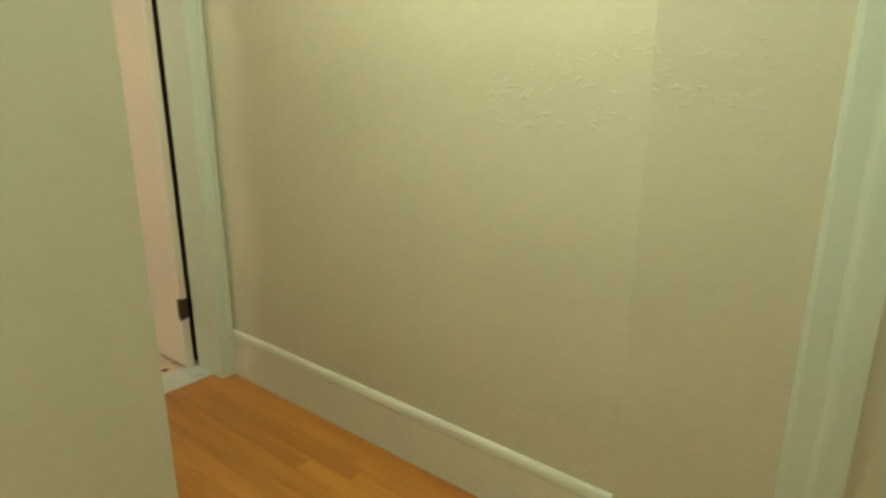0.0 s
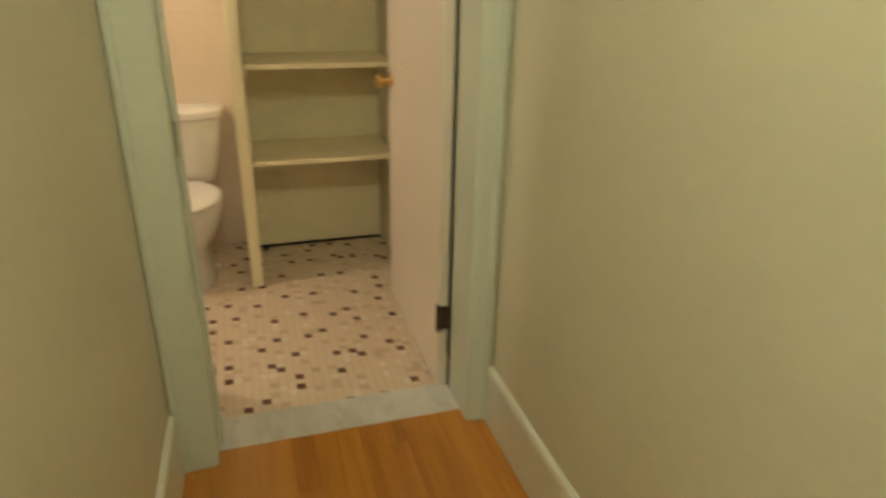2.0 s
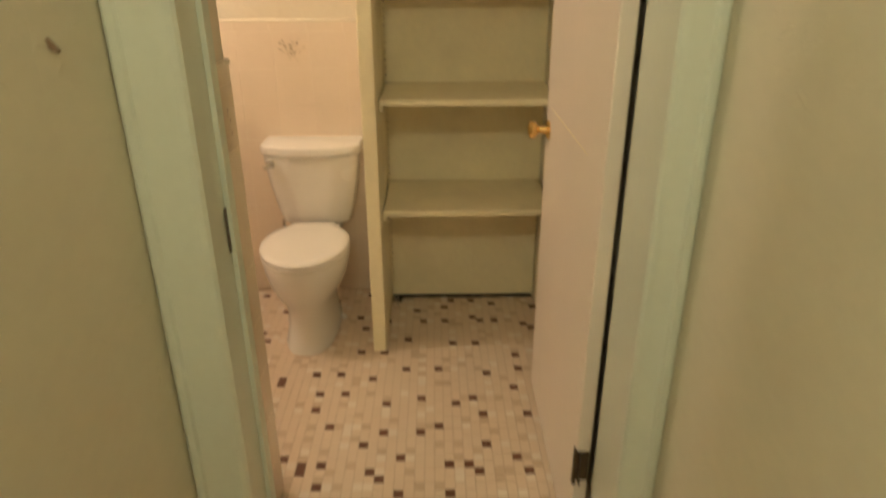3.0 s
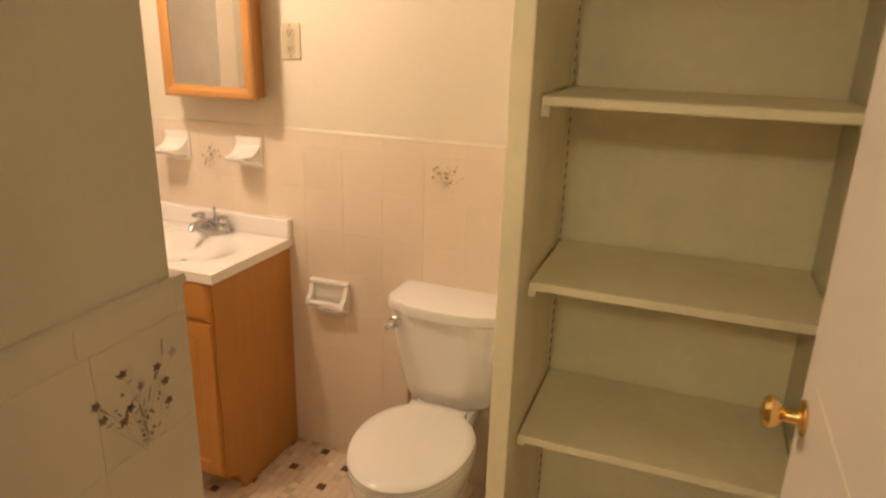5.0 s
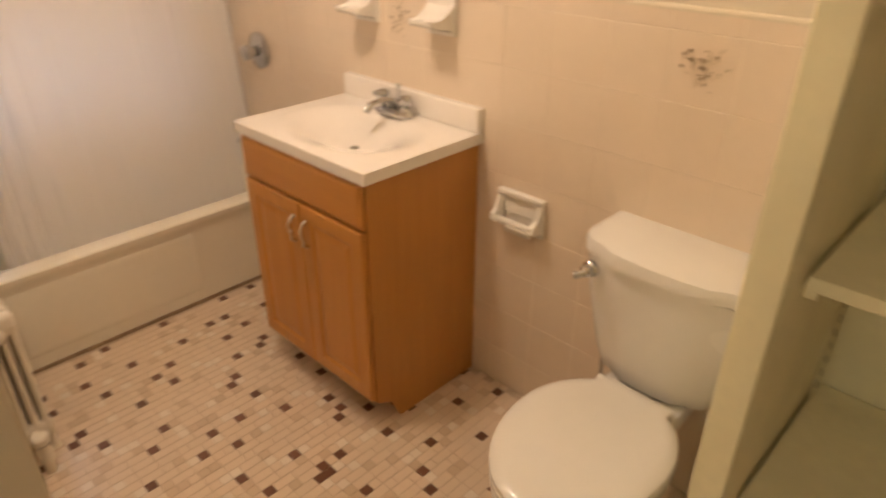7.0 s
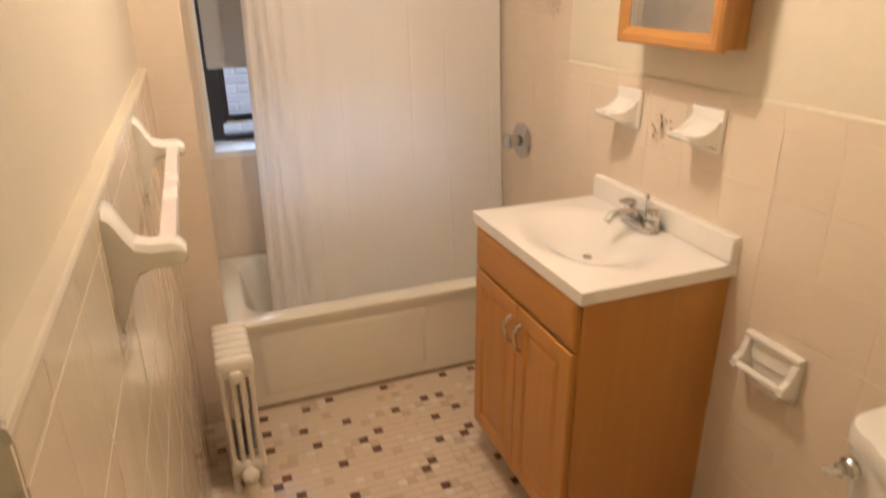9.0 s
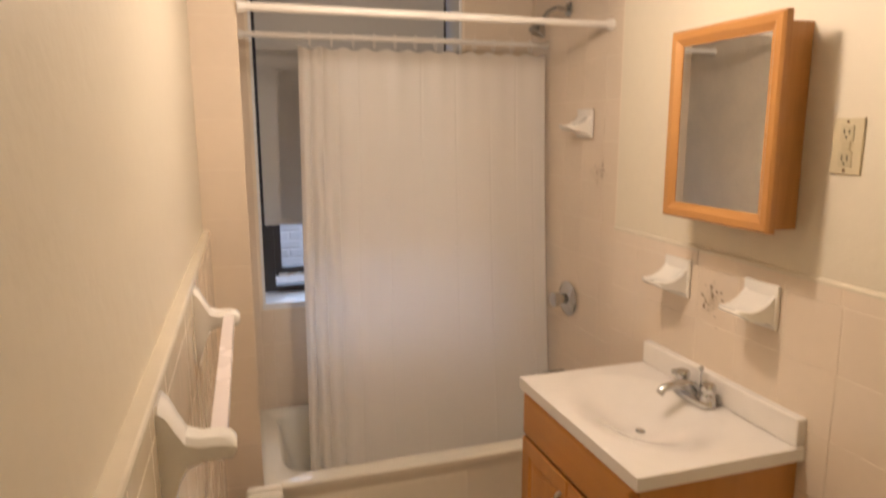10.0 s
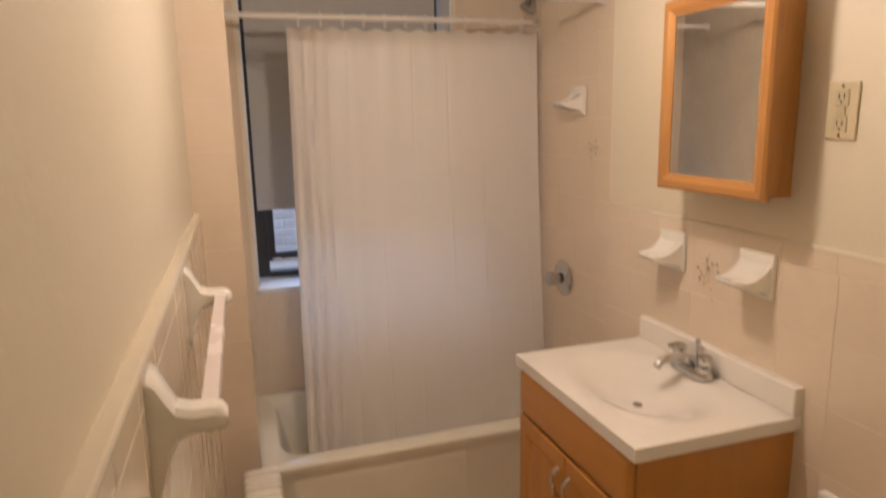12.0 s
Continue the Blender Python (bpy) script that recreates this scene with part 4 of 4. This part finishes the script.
curtain = thing("shower_curtain", (0, 1.585, 1.0), "white vinyl shower curtain drawn across the tub", "shower curtain")
bm = bmesh.new()
NU, NV = 420, 44
ZT, ZB = 1.895, 0.20


def curtain_point(u, v):
    """u across from the window's side, v down."""
    xt = -0.515 + 1.045 * u
    xb = -0.545 + 1.083 * u
    x = xt + (xb - xt) * v
    fold = 0.0
    for freq, amp, ph in ((2.3, 0.007, 1.7), (1.1, 0.010, 0.2)):
        fold += amp * math.sin(2 * math.pi * freq * u + ph + 0.5 * v)
    for crease in (0.22, 0.335, 0.47, 0.61, 0.755, 0.87, 0.945):
        fold += (0.0019 + 0.0014 * math.sin(31 * crease + 5 * v)) * math.exp(-((u - crease - 0.008 * v * math.sin(9 * crease)) / 0.0045) ** 2) * (1.15 - 0.6 * v)
    fold += 0.007 * math.exp(-((u - 0.2) / 0.16) ** 2) * math.sin(2 * math.pi * (8.5 * u - 4 * u * u) + 1.1 * v)
    gather = math.exp(-(max(u - 0.03, 0) / 0.16) ** 2)
    fold -= 0.034 * gather * (abs(math.sin(math.pi * (25 * u - 30 * u * u) + 0.35 * v)) - 0.5)
    top_pleat = 0.002 * math.cos(2 * math.pi * 12 * u) * math.exp(-v * 9)
    diag = 0.014 * math.exp(-((u - 0.10 - 0.33 * (v - 0.45)) / 0.035) ** 2) * (1 if v > 0.35 else max(0, (v - 0.2) / 0.15))
    y = -0.020 + fold * (0.35 + 0.65 * min(v * 2.5, 1)) + top_pleat - 0.13 * v ** 1.6 - diag
    sag = 0.012 * (0.5 - 0.5 * math.cos(2 * math.pi * 12 * u)) * math.exp(-v * 25)
    return (x + 0.001 * math.sin(40 * u + 3 * v), y, (ZT - (ZT - ZB) * v) - sag - 1.0)


grid = [[bm.verts.new(curtain_point(i / NU, j / NV)) for j in range(NV + 1)] for i in range(NU + 1)]
for i in range(NU):
    for j in range(NV):
        bm.faces.new((grid[i][j], grid[i + 1][j], grid[i + 1][j + 1], grid[i][j + 1]))
part("curtain_sheet", bm, M_CURTAIN, curtain, smooth=True)
bm = bmesh.new()
hem = [[bm.verts.new(Vector(curtain_point(i / NU, v)) + Vector((0, -0.003, 0))) for v in (0.001, 0.015, 0.032)] for i in range(NU + 1)]
for i in range(NU):
    for j in range(2):
        bm.faces.new((hem[i][j], hem[i + 1][j], hem[i + 1][j + 1], hem[i][j + 1]))
part("top_hem", bm, M_CURTAIN, curtain, "doubled vinyl top hem", smooth=True)
for k in range(12):
    u = (k + 0.5) / 12 * 0.985 + 0.004
    x = -0.515 + 1.035 * u
    bm = bmesh.new()
    pts = [(x, 0.018 * math.sin(2 * math.pi * s / 16), 0.937 - 0.012 + 0.027 * math.cos(2 * math.pi * s / 16)) for s in range(17)]
    tube(bm, pts, 0.0022, 6)
    part("ring", bm, M_ROD, curtain)

# ---- window ----
window = thing("window_1", (0, 1.90, 0), "dark framed window with a lowered roller shade", "window", kind="structure")
part("window_sill", boxes((WX0 - 0.012, WX1 + 0.012, -0.150, 0.06, WZ0 - 0.002, WZ0 + 0.026), bevel=0.005), M_SILL, window, "white painted sill")
part("reveal", boxes((WX0, WX0 + 0.012, -0.142, 0.10, WZ0 + 0.026, WZ1), (WX1 - 0.012, WX1, -0.142, 0.10, WZ0 + 0.026, WZ1), (WX0 + 0.012, WX1 - 0.012, -0.142, 0.10, WZ1 - 0.012, WZ1)), M_SILL, window, "white painted reveal")
a, b = WX0 + 0.013, WX1 - 0.013
part("window_frame", boxes((a, a + 0.055, 0.045, 0.105, WZ0 + 0.03, WZ1 - 0.012), (b - 0.055, b, 0.045, 0.105, WZ0 + 0.03, WZ1 - 0.012), (a + 0.055, b - 0.055, 0.045, 0.105, WZ0 + 0.027, WZ0 + 0.055), (a + 0.055, b - 0.055, 0.045, 0.105, WZ1 - 0.08, WZ1 - 0.012)), M_FRAME, window, "dark bronze frame")
sash = part("sash", boxes((a + 0.056, a + 0.085, 0.055, 0.09, 0.915, 1.66), (b - 0.085, b - 0.056, 0.055, 0.09, 0.915, 1.66), (a + 0.085, b - 0.085, 0.055, 0.09, 0.915, 0.955), (a + 0.085, b - 0.085, 0.055, 0.09, 1.62, 1.66)), M_FRAME, window, "dark lower sash raised a little")
part("pane", boxes((a + 0.085, b - 0.085, 0.070, 0.074, 0.955, 1.62)), M_GLASS, sash)
part("lift_rail", boxes((a + 0.07, b - 0.07, 0.030, 0.0545, 0.918, 0.930), bevel=0.003), M_NICKEL, sash)
part("pane", boxes((a + 0.056, b - 0.056, 0.094, 0.098, 1.66, WZ1 - 0.08)), M_GLASS, window)
for o in window.children_recursive:
    if o.name.startswith("pane"):
        o.visible_shadow = False
shade = thing("roller_shade", (0, 1.895, 1.165), "grey white roller shade pulled most of the way down", "roller shade")
part("cloth", boxes((-0.660, 0.176, 0.0, 0.0015, 0.0, 1.30)), M_SHADE, shade)
part("roller", tube(bmesh.new(), [(-0.672, 0.012, 1.325), (0.192, 0.012, 1.325)], 0.02, 16), M_SHADE, shade, smooth=True)
part("hem_bar", boxes((-0.660, 0.176, -0.003, 0.0045, -0.004, 0.018), bevel=0.001), M_SHADE, shade)

# neighbour's brick wall outside
facade = thing("neighbour_house", (-0.2, 4.6, -3.0), "pale painted brick wall of the house next door", "house")
fw = part("wall", boxes((-4.0, 4.0, 0.012, 0.30, 0, 9.0)), M_MORTAR, facade)
brick_me = finish(box(bmesh.new(), 0, 0.203, 0, 0.02, 0, 0.062, bevel=0.004, seg=1), "brick", M_BRICK)
for row in range(22):
    for col in range(12):
        x = -1.45 + col * 0.215 + (0.1075 if row % 2 else 0)
        part("brick", brick_me, M_BRICK, fw, at=Matrix.Translation((x, random.uniform(-0.002, 0.003), 3.35 + row * 0.075)))

# ---- radiator ----
rad = thing("radiator", (-0.742, 0.762, 0), "small cream painted cast iron radiator with six sections", "radiator")
RN, RP = 6, 0.043
for k in range(RN):
    y = -0.125 + RP * (k + 0.5)
    bm = bmesh.new()
    for x in (-0.041, -0.0137, 0.0137, 0.041):
        rings = []
        for z, rx, ry in ((0.085, 0.0135, 0.019), (0.12, 0.0095, 0.016), (0.16, 0.0088, 0.015), (0.38, 0.0088, 0.015), (0.42, 0.0095, 0.016), (0.445, 0.0135, 0.019)):
            rings.append(oval(bm, x, y, z, rx, ry, 2.4, 12))
        skin(bm, rings)
    for z0, z1 in ((0.055, 0.115), (0.415, 0.482)):
        rings = [oval(bm, 0, y, z, rx, ry, 3.2, 24) for z, rx, ry in ((z0, 0.044, 0.012), (z0 + 0.012, 0.055, 0.0195), (z1 - 0.014, 0.056, 0.0195), (z1 - 0.004, 0.050, 0.015), (z1, 0.038, 0.008))]
        skin(bm, rings)
    sec = part("section", bm, M_RAD, rad, smooth=True)
for y in (-0.105, 0.105):
    for x in (-0.042, 0.042):
        part("foot", lathe(bmesh.new(), [(0, 0.015), (0.02, 0.012), (0.06, 0.011)], (x, y, 0.0), (0, 0, 1), 12), M_RAD, rad, smooth=True)
part("plug", lathe(bmesh.new(), [(0, 0.022), (0.010, 0.022), (0.016, 0.015), (0.018, 0.008)], (0, -0.127, 0.43), (0, -1, 0), 12), M_RAD, rad, smooth=True)
part("valve", tube(bmesh.new(), [(0, -0.12, 0.085), (0, -0.165, 0.085), (0, -0.185, 0.085)], [0.014, 0.015, 0.016], 14), M_RAD, rad, smooth=True)
stem = part("valve_body", lathe(bmesh.new(), [(0, 0.014), (0.03, 0.015), (0.04, 0.021), (0.075, 0.023), (0.085, 0.019), (0.10, 0.018)], (0, -0.195, 0.0), (0, 0, 1), 18), M_RAD, rad, smooth=True)
part("valve_cap", lathe(bmesh.new(), [(0, 0.020), (0.006, 0.025), (0.022, 0.025), (0.028, 0.019)], (0, -0.195, 0.105), (0, 0, 1), 16), M_RAD, rad, smooth=True)
part("collar", lathe(bmesh.new(), [(0, 0.0175), (0.008, 0.0175)], (0, -0.195, 0.098), (0, 0, 1), 14), M_HINGE, rad)

# ---- lamps ----
def ceiling_lamp(name, place, label, glass):
    lamp = thing(name, place, label, "ceiling lamp", "ceiling lamps")
    part("base", lathe(bmesh.new(), [(0, 0.10), (0.018, 0.10), (0.024, 0.09)], (0, 0, -0.001), (0, 0, -1), 32), M_ROD, lamp, smooth=True)
    part("glass_dome", lathe(bmesh.new(), [(0.024, 0.115), (0.040, 0.120), (0.060, 0.112), (0.080, 0.085), (0.092, 0.045), (0.095, 0.01)], (0, 0, 0), (0, 0, -1), 32), glass, lamp, "lit frosted glass dome", smooth=True)
    return lamp


ceiling_lamp("ceiling_lamp", (LAMP[0], LAMP[1], CZ), "round frosted glass ceiling lamp, lit", M_GLOW)
ceiling_lamp("ceiling_lamp", (-2.85, -0.94, HZ), "round frosted glass hall ceiling lamp, lit", M_GLOW2)
# out of view; added as a fitting for the extra room light
ceiling_lamp("ceiling_lamp", (-4.00, 0.05, HZ), "unseen room ceiling lamp, added to light the passage corner", M_GLOW2)

# ---- tiles, planks and mosaic ----
for z0, z1, first, first_w in ((0.0, TILE_TOP - CAPH, 0.134, 0.034), (TILE_TOP - CAPH, TILE_TOP, 0.127, 0.020)):
    up = TILE_WEST - TILE_TOP if z0 else 0.0
    top_w = TILE_WEST if z0 else TILE_WEST - CAPH
    tile_wall(wall_east, (WX - 0.004, 0.84, 0), (0, -1, 0), (-1, 0, 0), 1.78, z0, z1, first)
    tile_wall(wall_west, (TX + 0.009, WINGY, 0), (0, 1, 0), (1, 0, 0), COLY - WINGY, z0 + up, top_w, 0.10, mat=M_TILEW)
    tile_wall(wall_wing, (JX + 0.001, WINGY - 0.004, 0), (1, 0, 0), (0, -1, 0), EX - 0.006 - JX, z0 + up, top_w, first_w)
tile_wall(wall_return, (TX - 0.028, COLY, 0), (1, 0, 0), (0, -1, 0), CX - TX + 0.028, 0.0, CZ, 0.0)
tile_wall(wall_alcove, (AX, BACKY, 0), (0, -1, 0), (-1, 0, 0), BACKY - 0.848, 0.30, 2.60, 0.04)
for x0, x1, z0, z1 in ((CX, WX0 - 0.012, 0.30, 2.60), (WX1 + 0.012, AX, 0.30, 2.60), (WX0 - 0.012, WX1 + 0.012, 0.30, WZ0 - 0.004)):
    tile_wall(wall_north, (x0, BACKY, 0), (1, 0, 0), (0, -1, 0), x1 - x0, z0, z1, 0.05)


def cap_rail(name, line_axis, lo, hi, wall, out, top=TILE_TOP, behind=0.001):
    """Rounded tile cap along the top of the wainscot."""
    rows = [(-behind, -0.010), (0.0058, -0.010), (0.0062, -0.004), (0.0050, 0.0005), (0.0025, 0.003), (-behind, 0.003)]
    bm = bmesh.new()
    prism(bm, [(wall + out * d, top + z) for d, z in rows], line_axis, lo, hi)
    return structure(name, bm, M_CAP, "rounded glazed tile cap along the wainscot", "trim")


cap_rail("cap_east", 1, -0.938, 0.839, WX, -1)
cap_rail("cap_west", 1, WINGY - 0.007, COLY - 0.001, TX + 0.006, 1, TILE_WEST, 0.0375)
cap_rail("cap_wing", 0, JX + 0.001, EX - 0.004, WINGY, -1, TILE_WEST)

# the towel bar wall is turned a little to fit the camera's view
skew = Matrix.Translation((TX, COLY, 0)) @ pose(0, 0, 0, 0, 0, -0.9) @ Matrix.Translation((-TX, -COLY, 0))
for name_ in ("grout_west", "cap_west", "towel_bar", "wall_west"):
    bpy.data.objects[name_].matrix_world = skew @ bpy.data.objects[name_].matrix_basis

# oak strips of the hall floor
plank_meshes = {}
w = 0.072
y = RY
while y < 1.3:
    x = -4.95 + random.uniform(-0.8, 0)
    y1 = min(y + w, 1.3)
    end = DX0 + 0.054 if y < LY else -2.80
    while x < end:
        length = random.choice((0.6, 0.9, 1.2, 1.5))
        x1 = min(x + length, end)
        x0 = max(x, -4.95)
        if x1 - x0 > 0.03:
            key = (round(x1 - x0, 3), round(y1 - y, 3))
            if key not in plank_meshes:
                plank_meshes[key] = finish(box(bmesh.new(), 0, key[0] - 0.0003, 0, key[1] - 0.0003, -0.006, 0.0, bevel=0.0003, seg=1), "plank", M_PLANK)
            part("plank", plank_meshes[key], M_PLANK, floor_hall, at=Matrix.Translation((x0, y, HF + random.uniform(-0.0002, 0))))
        x += length
    y += w

# mosaic: inch squares and double pieces in rows along x
P, GAP = 0.0315, 0.0019
rnd = random.Random(11)
NXC, NYC = int((AX - DX1) / P), int((TUBY - RY) / P) + 1
dark, tan, white = set(), set(), set()
for sj in range(0, NYC, 4):
    for si in range(0, NXC, 5):
        i, j = si + rnd.randint(0, 4), sj + rnd.randint(0, 2)
        dark.add((i, j))
        if rnd.random() < 0.06:
            dark.add((i + 1, j + 1))
        for group_, amount in ((tan, 2), (white, 2)):
            for _ in range(amount):
                group_.add((si + rnd.randint(0, 4), sj + rnd.randint(0, 4)))
tan -= dark
white -= dark | tan
patch = {(9, 28), (28, 52)}      # two dark pieces of double length
dark |= patch
mosaic_mats = {"dark": M_DARK, "tan": M_TAN, "white": M_WHITE, "beige": M_BEIGE}


def piece_rows(wx, wy):
    e, g, d, c = 0.0004, GAP / 2, 0.0036, 0.0007     # end joints are tighter than those between the rows
    lo = [(e, g), (wx - e, g), (wx - e, wy - g), (e, wy - g)]
    hi = [(e + c, g + c), (wx - e - c, g + c), (wx - e - c, wy - g - c), (e + c, wy - g - c)]
    return [(*p, -0.004) for p in lo] + [(*p, -0.004 + d - c) for p in lo] + [(*p, -0.004 + d) for p in hi]


FACES = [(8, 9, 10, 11)] + [(k, (k + 1) % 4, 4 + (k + 1) % 4, 4 + k) for k in range(4)] + [(4 + k, 4 + (k + 1) % 4, 8 + (k + 1) % 4, 8 + k) for k in range(4)]
single = {}


def piece_mesh(kind, long):
    if (kind, long) not in single:
        me = bpy.data.meshes.new("mosaic_tile")
        me.from_pydata(piece_rows(P * (2 if long else 1), P), [], FACES)
        me.materials.append(mosaic_mats[kind])
        single[(kind, long)] = me
    return single[(kind, long)]


def blocked(x, y):
    """Under the walls beside the entry, the closet wall, or the tub."""
    return (x < TX + 0.006 and y > WINGY - 0.012) or (x > 0.352 and y < -0.94) or x > WX - 0.008 or y > TUBY + 0.004 or y < RY


rest = {k: ([], []) for k in mosaic_mats}
count = 0
for j in range(NYC):
    i = 0
    while i < NXC:
        c = (i, j)
        kind = "dark" if c in dark else "tan" if c in tan else "white" if c in white else "beige"
        n2 = (i + 1, j)
        long = c in patch or kind == "beige" and n2 not in dark and n2 not in tan and n2 not in white and i + 1 < NXC and (rnd.random() < 0.93)
        x, y = DX1 + 0.005 + i * P, RY + j * P
        i += 2 if long else 1
        if blocked(x + P * 0.5, y + P * 0.5) or (long and blocked(x + P * 1.5, y + P * 0.5)):
            continue
        lift = rnd.uniform(-0.0004, 0.0003)
        if -1.12 < x < -0.55 and -1.40 < y < -0.98 and count < 300:
            part("mosaic_tile", piece_mesh(kind, long), None, floor_bath, at=Matrix.Translation((x, y, lift)))
            count += 1
        else:
            vs, fs = rest[kind]
            base = len(vs)
            vs.extend((px + x, py + y, pz + lift) for px, py, pz in piece_rows(P * (2 if long else 1), P))
            fs.extend(tuple(base + k for k in f) for f in FACES)
for kind, (vs, fs) in rest.items():
    me = bpy.data.meshes.new("mosaic_field")
    me.from_pydata(vs, [], fs)
    me.materials.append(mosaic_mats[kind])
    tagged(part("mosaic_field", me, None, floor_bath), kind="stuff")
